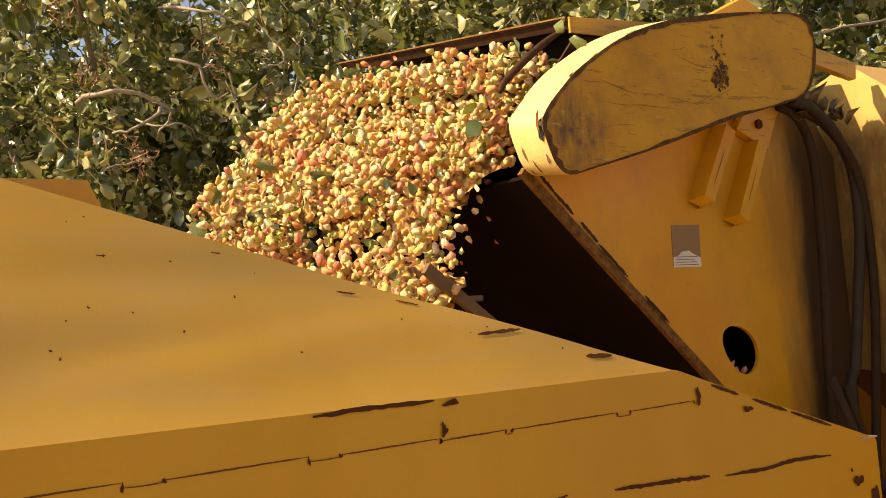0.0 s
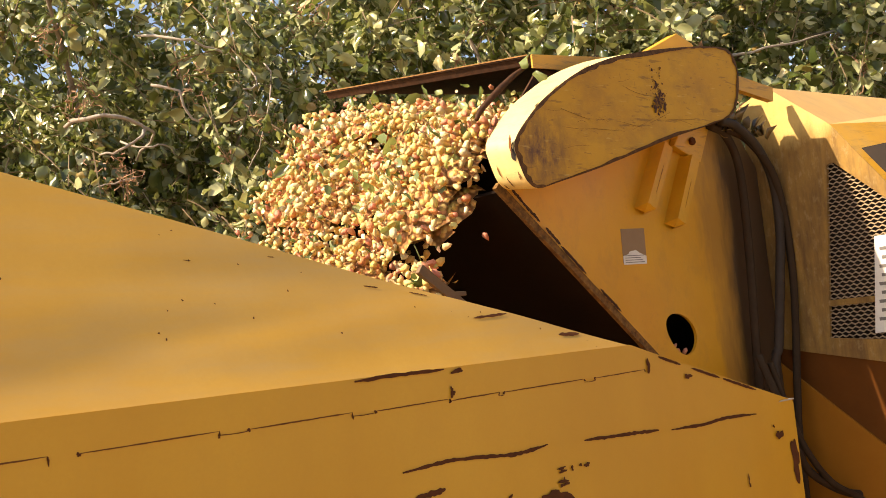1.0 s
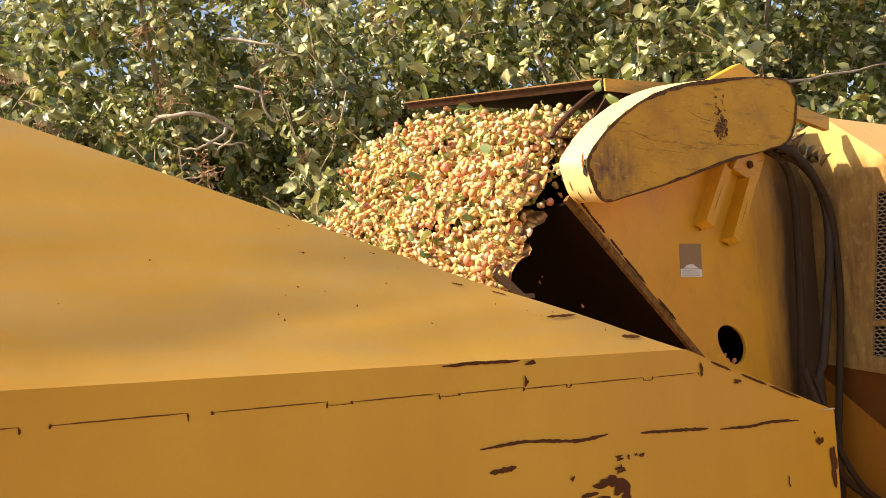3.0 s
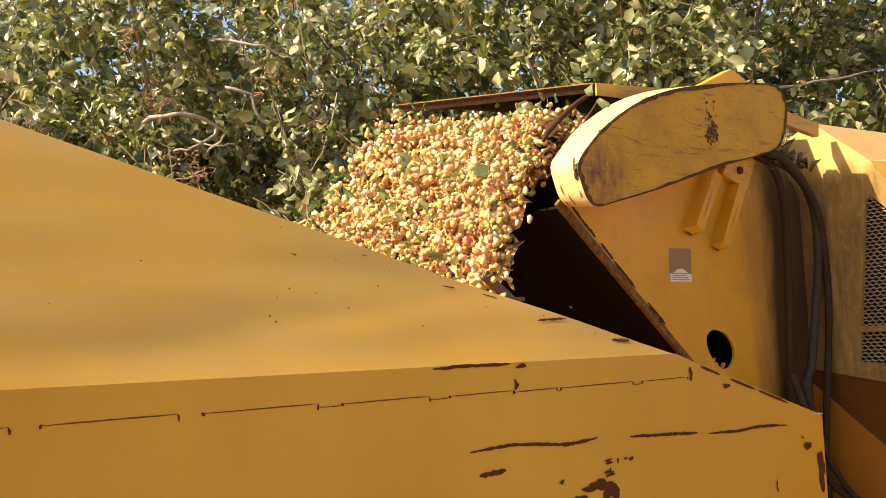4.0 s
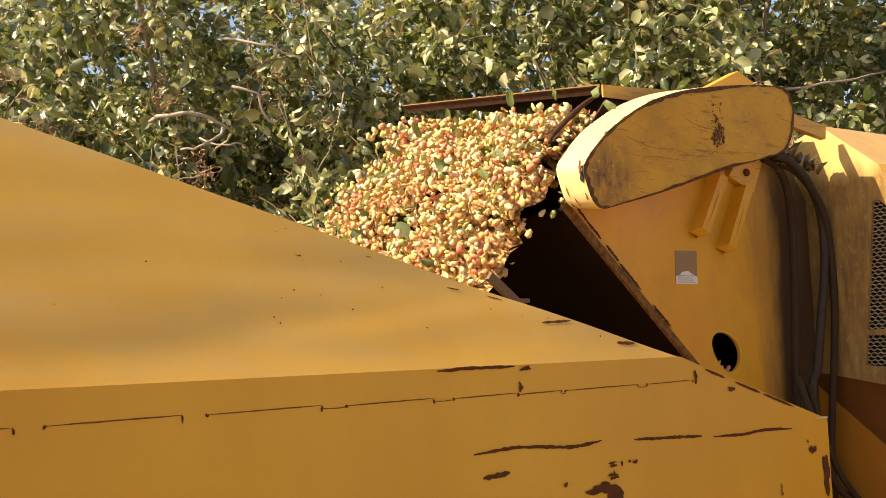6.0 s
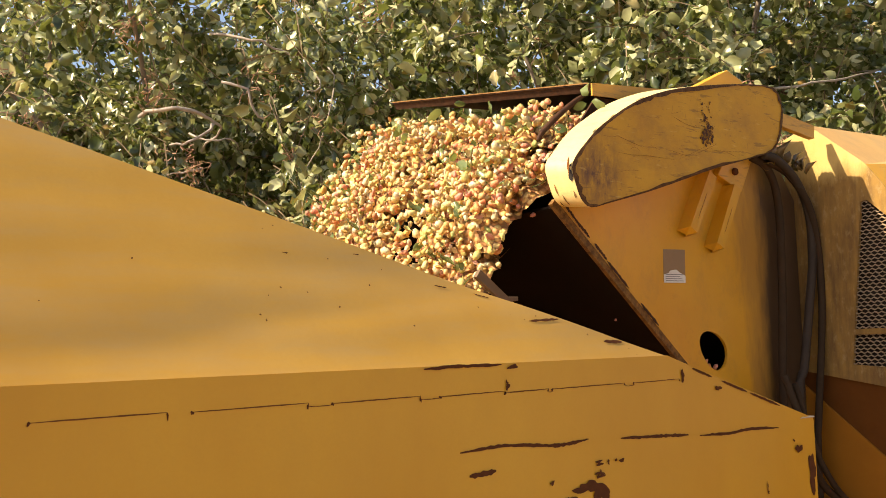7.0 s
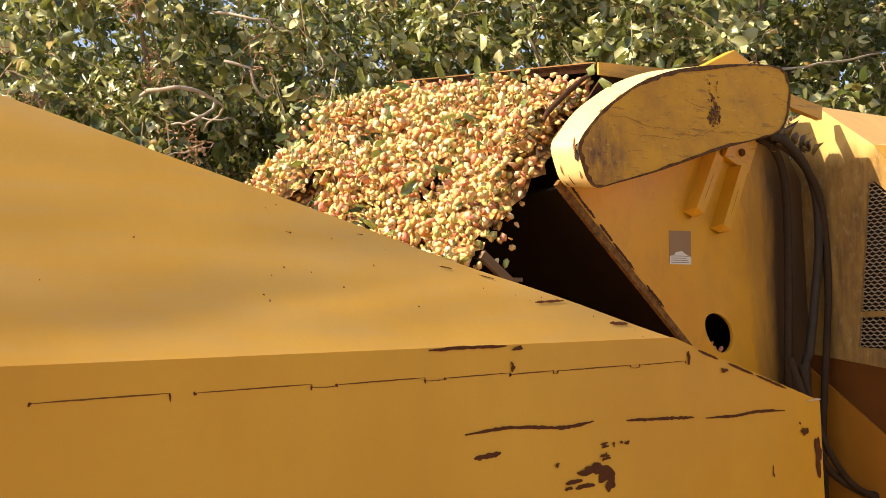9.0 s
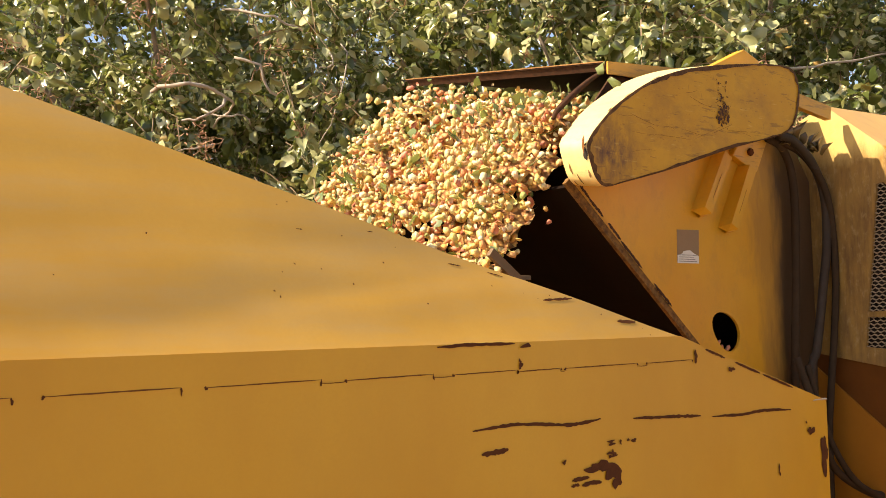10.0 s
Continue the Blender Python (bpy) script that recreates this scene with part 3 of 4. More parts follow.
    s = o.modifiers.new("thickness", "SOLIDIFY")
    s.thickness = 0.005
    bm = bmesh.new()
    bm.faces.new([bm.verts.new(p) for p in (roof(1.332, y0, 0.003), roof(1.332, y1, 0.003), roof(1.345, y1, -0.016), roof(1.345, y0, -0.016))])
    o = part("hood_lip", bm, MAT_LIP, e, "rusty brown front lip")
    s = o.modifiers.new("thickness", "SOLIDIFY")
    s.thickness = 0.004
    part("lip_edge", bar(roof(1.329, y0, 0.004), roof(1.329, y1, 0.004), 0.003, 0.003), MAT_WORN, e)
    bm = bmesh.new()
    bm.faces.new([bm.verts.new(p) for p in (roof(1.333, y0 - 0.004, 0.004), roof(1.60, y0 - 0.004, 0.02), roof(1.60, y0 - 0.004, -0.02), roof(1.333, y0 - 0.004, -0.026))])
    o = part("hood_side", bm, MAT_COVER, e)
    s = o.modifiers.new("thickness", "SOLIDIFY")
    s.thickness = 0.005
    # inner cheek beside the nuts
    part("cheek", prism([(1.28, 1.88), (1.50, 1.88), (1.50, 2.11), (1.36, 2.11), (1.29, 2.03)], "y", NEAR + 0.012, NEAR + 0.018), MAT_LIP, e)
    # worn brown edge of the cheek, bending down beside the nuts
    line = smooth_line([(1.318, NEAR - 0.002, 2.112), (1.272, NEAR - 0.002, 2.086), (1.215, NEAR - 0.002, 2.045), (1.165, NEAR - 0.002, 2.003), (1.150, NEAR - 0.002, 1.982)], 6)
    part("cheek_edge", tube(line, [0.004 + 0.004 * math.sin(math.pi * k / len(line)) for k in range(len(line))], 6), MAT_LIP, e, "worn brown edge of the cheek", smooth=True)
    return e


def drive_cover(e):
    """The long rounded housing on the head: flat scratched face and bright curved rim."""
    corner = [(1.137, 1.864), (1.152, 1.832), (1.181, 1.816), (1.24, 1.829), (1.367, 1.861), (1.49, 1.897), (1.614, 1.934), (1.73, 1.963), (1.825, 1.988),
              (1.868, 2.010), (1.893, 2.048), (1.906, 2.095), (1.901, 2.137), (1.883, 2.160), (1.855, 2.167), (1.79, 2.164), (1.726, 2.157),
              (1.61, 2.140), (1.49, 2.117), (1.42, 2.098), (1.359, 2.076), (1.31, 2.053), (1.265, 2.027), (1.215, 1.995), (1.175, 1.960),
              (1.143, 1.928), (1.128, 1.900)]
    outline = [(p.x, p.y) for p in smooth_line([(u, v, 0) for u, v in corner + corner[:1]], 3)[:-1]]
    cx = sum(u for u, v in outline) / len(outline)
    cz = sum(v for u, v in outline) / len(outline)
    back = 0.085
    bm = bmesh.new()
    levels = [(0.0, 0.0045), (0.0015, 0.001), (0.005, 0.0), (back, 0.0)]
    loops = []
    for dy, inset in levels:
        ring = []
        for u, v in outline:
            d = math.hypot(u - cx, v - cz)
            ring.append(bm.verts.new(rolled(u - (u - cx) / d * inset, 1.30 + dy, v - (v - cz) / d * inset)))
        loops.append(ring)
    n = len(outline)
    for a, b in zip(loops, loops[1:]):
        for i in range(n):
            bm.faces.new((a[i], a[(i + 1) % n], b[(i + 1) % n], b[i]))
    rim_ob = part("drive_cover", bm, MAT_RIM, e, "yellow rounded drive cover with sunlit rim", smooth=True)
    bm = bmesh.new()
    bm.faces.new([bm.verts.new(rolled(u - (u - cx) / math.hypot(u - cx, v - cz) * 0.004, 1.3002, v - (v - cz) / math.hypot(u - cx, v - cz) * 0.004)) for u, v in outline])
    bmesh.ops.triangulate(bm, faces=bm.faces)
    part("cover_face", bm, MAT_FACE, rim_ob, "scratched and scuffed flat yellow face")
    # rusty weld line round the face
    rng = random.Random(8)
    bm = bmesh.new()
    a, b = [], []
    for u, v in outline:
        d = math.hypot(u - cx, v - cz)
        w0, w1 = 0.0, rng.uniform(0.007, 0.016)
        a.append(bm.verts.new(rolled(u - (u - cx) / d * w0, 1.3005, v - (v - cz) / d * w0)))
        b.append(bm.verts.new(rolled(u - (u - cx) / d * w1, 1.2985, v - (v - cz) / d * w1)))
    for i in range(n):
        bm.faces.new((a[i], a[(i + 1) % n], b[(i + 1) % n], b[i]))
    part("weld_line", bm, MAT_WELD, rim_ob, "dark rusty weld round the face")

    def on_face(u, v):
        return rolled(u, 1.2982, v)
    for i in range(150):
        low = i % 5 < 3
        g = rng.gauss(0, 1), rng.gauss(0, 1)
        size = rng.choice((0.001, 0.0014, 0.002, 0.003)) * (1.3 if low else 1.0)
        u, v = (1.593 + g[0] * 0.011, 2.016 + g[1] * 0.013) if low else (1.587 + g[0] * 0.014, 2.045 + g[1] * 0.026)
        part("scuff", blot(u, v, size * rng.uniform(0.7, 1.4), size * rng.uniform(0.7, 1.5), 300 + i,
                           lambda p, q: rolled(p, 1.2988 - 0.000008 * i, q)), MAT_SCUFF if i % 3 else MAT_SCRATCH, rim_ob)
    for i in range(15):
        u = rng.uniform(1.22, 1.80)
        v = rng.uniform(1.91, 2.07) + (u - 1.5) * 0.1
        l, k = rng.uniform(0.03, 0.13), rng.uniform(-0.4, 0.5)
        part("scratch", patch([(u, v), (u + l * 0.5, v + l * k * 0.5 + rng.uniform(-0.006, 0.006)), (u + l, v + l * k)], rng.uniform(0.0005, 0.0011), 500 + i,
                              lambda p, q: rolled(p, 1.2990 - 0.00001 * i, q)), MAT_SCRATCH, rim_ob)

    def on_rim(along, depth):
        """A point just proud of the curved rim, along metres from its foremost point and depth metres behind the face."""
        step = -1 if along < 0 else 1
        k, left = n - 3, abs(along)
        while True:
            a, b = Vector((*outline[k % n], 0)), Vector((*outline[(k + step) % n], 0))
            d = (b - a).length
            if d >= left:
                break
            left, k = left - d, k + step
        p = a.lerp(b, left / d)
        away = Vector((p.x - cx, p.y - cz, 0)).normalized() * 0.0012
        return rolled(p.x + away.x, 1.30 + depth, p.y + away.y)
    # the first blot is a tear, its gap coloured black
    for i, (u, v, ru, rv) in enumerate([(0.012, 0.007, 0.018, 0.0065), (0.050, 0.066, 0.014, 0.0022), (0.078, 0.050, 0.012, 0.002), (0.092, 0.072, 0.008, 0.003),
                                        (-0.12, 0.004, 0.008, 0.002), (-0.19, 0.003, 0.012, 0.0015), (-0.045, 0.083, 0.018, 0.002), (0.062, 0.012, 0.007, 0.004), (-0.30, 0.004, 0.014, 0.002)]):
        part("paint_chip", blot(u, v, ru, rv, 420 + i, on_rim), MAT_DARK if i == 0 else MAT_WELD if i % 2 == 0 else MAT_WORN, rim_ob)
    # torn notch in the rim
    part("notch", blot(1.128, 1.905, 0.004, 0.016, 390, lambda p, q: rolled(1.1225, 1.306 + (p - 1.128), q)), MAT_SEAM, rim_ob)


MAT_SCUFF = plain("scuff_dark", (0.055, 0.028, 0.022), (0.10, 0.05, 0.035), 60, 0.9, 0, 0.15, 0.08)
MAT_SCRATCH = plain("scratch_brown", (0.13, 0.062, 0.018), (0.24, 0.12, 0.03), 60, 0.9, 0, 0.15, 0.08)


def elevator_fittings(e):
    y = NEAR
    # two boxed ribs under the cover
    for (x0, z0), (x1, z1) in (((1.722, 1.942), (1.630, 1.788)), ((1.820, 1.914), (1.732, 1.751))):
        d = Vector((x1 - x0, 0, z1 - z0)).normalized()
        s = Vector((-d.z, 0, d.x))
        bm = bmesh.new()
        w, h = 0.016, 0.040
        A, B = Vector((x0, y, z0)), Vector((x1, y, z1))
        pts = [A - s * w, A + s * w, A - s * w * 0.95 - Vector((0, h, 0)), A + s * w * 0.95 - Vector((0, h, 0)),
               B - s * w, B + s * w, B - s * w * 0.95 - Vector((0, h, 0)) - d * 0.008, B + s * w * 0.95 - Vector((0, h, 0)) - d * 0.008, B + d * 0.006 - Vector((0, h * 0.5, 0))]
        v = [bm.verts.new(p) for p in pts]
        for f in ((0, 2, 6, 4), (2, 3, 7, 6), (3, 1, 5, 7), (4, 6, 8), (6, 7, 8), (7, 5, 8), (0, 1, 3, 2)):
            bm.faces.new([v[i] for i in f])
        rib = part("rib", bm, MAT_PLATE, e)
        mid = A.lerp(B, 0.55) - Vector((0, h + 0.001, 0))
        part("slot", patch([(mid.x - d.x * 0.04, mid.z - d.z * 0.04), (mid.x + d.x * 0.04, mid.z + d.z * 0.04)], 0.003, 500 + int(z0 * 100), lambda p, q: (p, mid.y, q)), MAT_SEAM, rib)
    part("bracket", prism([(1.765, 1.945), (1.80, 1.99), (1.915, 2.0), (1.862, 1.905)], "y", y - 0.020, y, bevel=0.003), MAT_COVER, e)
    vs, fs = tube([(1.833, y - 0.028, 1.958), (1.833, y - 0.019, 1.958)], 0.010, 6)
    part("bolt", (vs, fs), MAT_RUST, e)
    # sticker: brown field over a torn white one with printed lines
    st = part("sticker", prism([(1.556, 1.668), (1.637, 1.668), (1.641, 1.748), (1.559, 1.747)], "y", y - 0.0012, y - 0.0002), MAT_STICKER, e, "faded brown and white sticker")
    part("white_field", prism([(1.556, 1.664), (1.636, 1.664), (1.637, 1.682), (1.615, 1.690), (1.603, 1.697), (1.58, 1.694), (1.575, 1.688), (1.557, 1.684)], "y", y - 0.0022, y - 0.0013), MAT_WHITE, st)
    for i in range(4):
        part("print_bar", box(1.562, 1.628 - 0.006 * (i % 3), y - 0.0028, y - 0.0023, 1.668 + i * 0.0052, 1.6695 + i * 0.0052), MAT_INK, st)
    # folded tab behind the cover's top
    part("top_tab", prism([(1.62, 2.11), (1.66, 2.158), (1.806, 2.224), (1.862, 2.204), (1.91, 2.14)], "y", 1.392, 1.425, bevel=0.003), MAT_BIN, e)


elev = elevator()
drive_cover(elev)
elevator_fittings(elev)


# ---- hydraulic hoses beside the elevator ----
def hose(points, radius, label, material):
    line = smooth_line(points, 7)
    vs, fs = tube(line, radius, 10)
    o = part("hydraulic_hose", (vs, fs), material, smooth=True)
    tagged(o, label, "hose", "hoses beside the elevator")
    return o


MAT_HOSE_DIRTY = plain("grimy_hose", (0.026, 0.016, 0.009), (0.058, 0.036, 0.020), 25, 0.85, 0, 0.15, 0.12)
hose([(1.90, 1.40, 2.00), (1.965, 1.40, 1.975), (2.005, 1.40, 1.88), (2.0, 1.40, 1.65), (1.975, 1.40, 1.33), (1.97, 1.40, 0.7), (1.97, 1.40, 0.0)], 0.011, "black grimy hydraulic hose hanging along the elevator", MAT_HOSE_DIRTY)
hose([(1.91, 1.375, 2.005), (1.965, 1.37, 1.995), (2.05, 1.37, 1.941), (2.10, 1.37, 1.851), (2.102, 1.37, 1.727), (2.072, 1.37, 1.589), (2.034, 1.37, 1.438), (2.005, 1.37, 1.335), (1.99, 1.37, 0.7), (1.99, 1.37, 0.0)], 0.012, "grey scuffed hydraulic hose hanging in a bow", MAT_HOSE)
hose([(1.95, 1.385, 1.99), (2.03, 1.38, 1.96), (2.085, 1.36, 1.879), (2.115, 1.36, 1.773), (2.12, 1.36, 1.619), (2.10, 1.36, 1.467), (2.073, 1.36, 1.317), (2.055, 1.36, 1.169), (2.05, 1.36, 0.7), (2.05, 1.36, 0.0)], 0.010, "black grimy hydraulic hose hanging along the elevator", MAT_HOSE_DIRTY)
hose([(1.90, 1.34, 1.42), (1.905, 1.30, 1.30), (1.92, 1.29, 1.235), (1.935, 1.29, 1.184), (1.989, 1.29, 1.122), (2.09, 1.27, 1.065), (2.20, 1.22, 1.03), (2.26, 1.15, 0.9), (2.27, 1.12, 0.0)], 0.010, "black hose looping towards the tank", MAT_HOSE_DIRTY)
hose([(1.93, 1.33, 1.40), (1.935, 1.30, 1.28), (1.955, 1.28, 1.19), (2.03, 1.27, 1.10), (2.13, 1.24, 1.03), (2.21, 1.19, 0.9), (2.23, 1.16, 0.0)], 0.008, "thin black hose looping towards the tank", MAT_HOSE_DIRTY)


# ---- machine body with the grille ----
X = 2.13


def machine_body():
    b = thing("harvester_body", (2.6, 1.0, 0), "dusty yellow harvester body with a mesh grille", "machine")
    # face towards the bin, with an opening for the grille
    hole = [(1.285, 1.441), (1.232, 1.872), (1.215, 1.876), (0.86, 1.56), (0.80, 1.40)]
    outer = [(1.46, 1.428), (1.46, 2.075), (1.376, 2.106), (1.21, 1.972), (1.08, 1.80), (0.55, 1.40), (0.55, 1.27), (1.15, 1.375)]
    bm = bmesh.new()
    edges = []
    for ring in (outer, hole):
        vs = [bm.verts.new((X, u, v)) for u, v in ring]
        edges += [bm.edges.new((vs[i], vs[(i + 1) % len(vs)])) for i in range(len(vs))]
    bmesh.ops.triangle_fill(bm, use_beauty=True, use_dissolve=False, edges=edges)
    g = bmesh.ops.extrude_face_region(bm, geom=list(bm.faces))
    for v in g["geom"]:
        if isinstance(v, bmesh.types.BMVert):
            v.co.x += 0.01
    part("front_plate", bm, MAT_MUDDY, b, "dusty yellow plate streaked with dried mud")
    # roof: sun-faded top falling towards the near side, and its lower near slope
    def sheet(pts):
        bm = bmesh.new()
        bm.faces.new([bm.verts.new(p) for p in pts])
        bmesh.ops.triangulate(bm, faces=bm.faces)
        return bm
    ridge = [(1.46, 2.075), (1.376, 2.106), (1.21, 1.972), (1.08, 1.80), (0.55, 1.40)]
    back = X + 1.1
    part("roof", sheet([(X + 0.002, *ridge[1]), (X + 0.002, *ridge[2]), (back, 1.05, 2.02), (back, 1.40, 2.13)]), MAT_ROOF, b, "sun-faded tan roof sheet")
    part("roof_edge", sheet([(X + 0.002, *ridge[0]), (X + 0.002, *ridge[1]), (back, 1.40, 2.13), (back, 1.46, 2.10)]), MAT_ROOF, b)
    part("roof_slope", sheet([(X + 0.002, *ridge[2]), (X + 0.002, *ridge[3]), (back, 0.98, 1.84), (back, 1.05, 2.02)]), MAT_BODY, b)
    part("lower_slope", sheet([(X + 0.002, *ridge[3]), (X + 0.002, *ridge[4]), (back, 0.50, 1.40), (back, 0.98, 1.84)]), MAT_BODY, b)
    part("rear_wall", prism([(1.46, 1.36), (1.46, 2.10), (1.40, 2.13), (1.05, 2.02), (0.98, 1.84), (0.50, 1.40), (0.50, 1.36)], "x", back, back + 0.01), MAT_BODY, b)
    # strut across the corner
    part("strut", bar((1.905, 1.330, 2.095), (2.075, 1.330, 2.071), 0.018, 0.036), MAT_COVER, b)
    # mesh, and a near-black sheet put in for the shade behind it
    part("recess", box(X + 0.03, X + 0.04, 0.6, 1.38, 1.38, 1.90), MAT_DARK, b, "dark sheet for the shade behind the mesh")
    vs, fs = [], []
    pitch, rise, w = 0.019, 0.0095, 0.0018

    def inside(y, z):
        yl = 1.288 - (z - 1.44) * 0.125
        zt = 1.876 - (1.215 - y) * 0.89
        return y < yl + 0.004 and y > 0.9 and 1.425 < z < zt + 0.004
    rows = int(0.46 / rise) + 1
    for r in range(rows):
        z = 1.425 + r * rise
        for c in range(22):
            y = 1.30 - c * pitch
            for sgn in (1, -1):
                p = (y - (0 if sgn > 0 else pitch / 2), z - sgn * rise / 4)
                q = (y - (pitch / 2 if sgn > 0 else pitch), z + sgn * rise / 4)
                if r % 2:
                    p, q = (p[0], 2 * z - p[1]), (q[0], 2 * z - q[1])
                if not (inside(*p) and inside(*q)):
                    continue
                k = len(vs)
                x0, x1 = X + 0.002, X + 0.006
                vs += [(x0, p[0], p[1] - w), (x0, q[0], q[1] - w), (x1, q[0], q[1] + w), (x1, p[0], p[1] + w), (x1, p[0], p[1] - w), (x1, q[0], q[1] - w)]
                fs += [(k, k + 1, k + 2, k + 3), (k, k + 1, k + 5, k + 4)]
    part("mesh_grille", (vs, fs), MAT_MESH, b, "expanded metal mesh")
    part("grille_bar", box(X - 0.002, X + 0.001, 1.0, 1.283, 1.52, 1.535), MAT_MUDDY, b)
    # white plate with print on the grille
    pl = part("white_plate", prism([(1.129, 1.678), (0.90, 1.675), (0.90, 1.45), (1.16, 1.445)], "x", X - 0.004, X - 0.001), MAT_WHITE, b, "dirty white plate with worn print")
    rng = random.Random(5)
    for i in range(9):
        y0 = 1.12 - 0.006 * (i % 2) + 0.003 * i
        part("print_bar", box(X - 0.0048, X - 0.0041, y0 - rng.uniform(0.08, 0.17), y0, 1.642 - i * 0.021, 1.650 - i * 0.021), MAT_INK, pl)
    # side and lower tank
    part("near_side", prism([(X + 0.01, 1.30), (X + 0.3, 1.30), (X + 0.3, 1.45), (X + 0.01, 1.40)], "y", 0.54, 0.55), MAT_BODY, b)
    part("floor_pan", prism([(0.55, 1.266), (1.15, 1.371), (1.455, 1.424), (1.455, 1.429), (1.15, 1.376), (0.55, 1.271)], "x", X + 0.012, X + 1.1), MAT_TANK, b)
    tank = prism([(1.60, 0.0), (1.60, 1.40), (1.15, 1.345), (0.3, 1.20), (0.3, 0.0)], "x", X + 0.36, X + 0.9, bevel=0.01)
    part("tank", tank, MAT_TANK, b, "ochre tank under the body")
    # a cast shadow's slant, built as this plate's edge over a darker panel
    part("skirt", prism([(1.458, 1.405), (1.409, 1.365), (1.173, 1.175), (0.846, 0.912), (0.846, 0.0), (1.458, 0.0)], "x", X - 0.006, X + 0.001), MAT_SKIRT, b, "orange brown skirt plate cut along a shadow's edge")
    part("side_skirt", box(X - 0.006, X + 0.16, 1.462, 1.468, 0.0, 1.39), MAT_SKIRT, b)
    part("lower_panel", prism([(1.46, 0.0), (1.46, 1.427), (1.15, 1.374), (0.55, 1.269), (0.3, 1.22), (0.3, 0.0)], "x", X + 0.006, X + 0.011), MAT_TANK, b)
    part("far_side", box(X + 0.01, X + 1.1, 1.455, 1.46, 1.36, 2.08), MAT_BODY, b)
    return b


machine_body()


# ---- leaves ----
LEAF_V = [(0, 0, 0), (0.5, 0, -0.06), (1, 0, -0.12), (0.16, 0.29, 0.07), (0.70, 0.33, 0.10), (0.16, -0.29, 0.07), (0.70, -0.33, 0.10)]
LEAF_F = [(0, 1, 4, 3), (1, 2, 4), (0, 5, 6, 1), (1, 6, 2)]
# the full leaf: three stations along the rib, five points across each, and two tips
STATIONS = ((0.16, 0.25), (0.50, 0.40), (0.82, 0.27))
ACROSS = (-1.0, -0.62, 0.0, 0.62, 1.0)
FULL_F = ([(0, 1 + j, 2 + j) for j in range(4)] + [(16, 12 + j, 11 + j) for j in range(4)]
          + [(1 + 5 * i + j, 6 + 5 * i + j, 7 + 5 * i + j, 2 + 5 * i + j) for i in range(2) for j in range(4)])


def full_leaf(rng, curl, wd):
    """Points of a leathery leaf: folded along the rib, its margins rolled and wavy."""
    fold, roll, droop = rng.uniform(-0.1, 0.55) * curl, rng.uniform(-0.2, 0.9) * curl, rng.uniform(-0.1, 0.45) * curl
    twist, ph = rng.uniform(-0.5, 0.5), rng.uniform(0, 6.3)
    pts = [(0.0, 0.0, 0.0)]
    for i, (a, w) in enumerate(STATIONS):
        for s in ACROSS:
            m = abs(s)
            lift = 0.30 * fold * m - 0.55 * roll * max(0.0, m - 0.5) + 0.09 * curl * m * math.sin(ph + 2.4 * i + 2 * s) + twist * s * w * a * 0.5
            pull = 1.0 - 0.22 * abs(roll) * max(0.0, m - 0.5)
            pts.append((a, s * w * wd * pull * (1 + 0.10 * math.sin(ph * 3 + 4.1 * i + s)), lift * 0.7 - 0.3 * droop * a * a))
    pts.append((1.0, 0.04 * math.sin(ph), -0.36 * droop))
    return pts


def add_leaf(vs, fs, at, along, up, size, rng, curl=1.0, fine=False, slim=1.0):
    along = along.normalized()
    side = up.cross(along)
    if side.length < 1e-4:
        side = Vector((1, 0, 0))
    side.normalize()
    top = along.cross(side)
    k = len(vs)
    wd, cl = rng.uniform(0.8, 1.2) * slim, rng.uniform(0.3, 1.9) * curl
    if fine:
        for a, b, c in full_leaf(rng, min(1.75, curl * 0.92), wd * 0.9):
            vs.append((at + (along * a + side * b + top * c) * size)[:])
        fs += [tuple(i + k for i in f) for f in FULL_F]
        return
    for a, b, c in LEAF_V:
        p = at + (along * a + side * b * wd + top * (c * cl - 0.12 * cl * a * a)) * size
        vs.append(p[:])
    fs += [tuple(i + k for i in f) for f in LEAF_F]


def rand_dir(rng):
    while True:
        v = Vector((rng.uniform(-1, 1), rng.uniform(-1, 1), rng.uniform(-1, 1)))
        if 0.1 < v.length < 1:
            return v.normalized()


def add_nut(vs, fs, at, along, size, rng):
    """A nut in its hull: blunt at the stalk, drawn to a tip at the other end."""
    along = along.normalized()
    u = along.orthogonal().normalized()
    w = along.cross(u)
    k = len(vs)
    half = size * 0.5
    fat = half * rng.uniform(0.56, 0.80)
    flat, tip, ph = rng.uniform(0.8, 1.0), rng.uniform(0.62, 0.88), rng.uniform(0, 1)
    vs.append((at - along * half)[:])
    for s, r in ((-0.50, 0.95), (0.42, tip)):
        for i in range(5):
            a = math.pi * i / 2.5 + ph
            vs.append((at + along * half * s + (u * math.cos(a) + w * math.sin(a) * flat) * fat * r * rng.uniform(0.94, 1.08))[:])
    vs.append((at + along * half)[:])
    for i in range(5):
        j = (i + 1) % 5
        fs.append((k, k + 1 + j, k + 1 + i))
        fs.append((k + 1 + i, k + 1 + j, k + 6 + j, k + 6 + i))
        fs.append((k + 6 + i, k + 6 + j, k + 11))


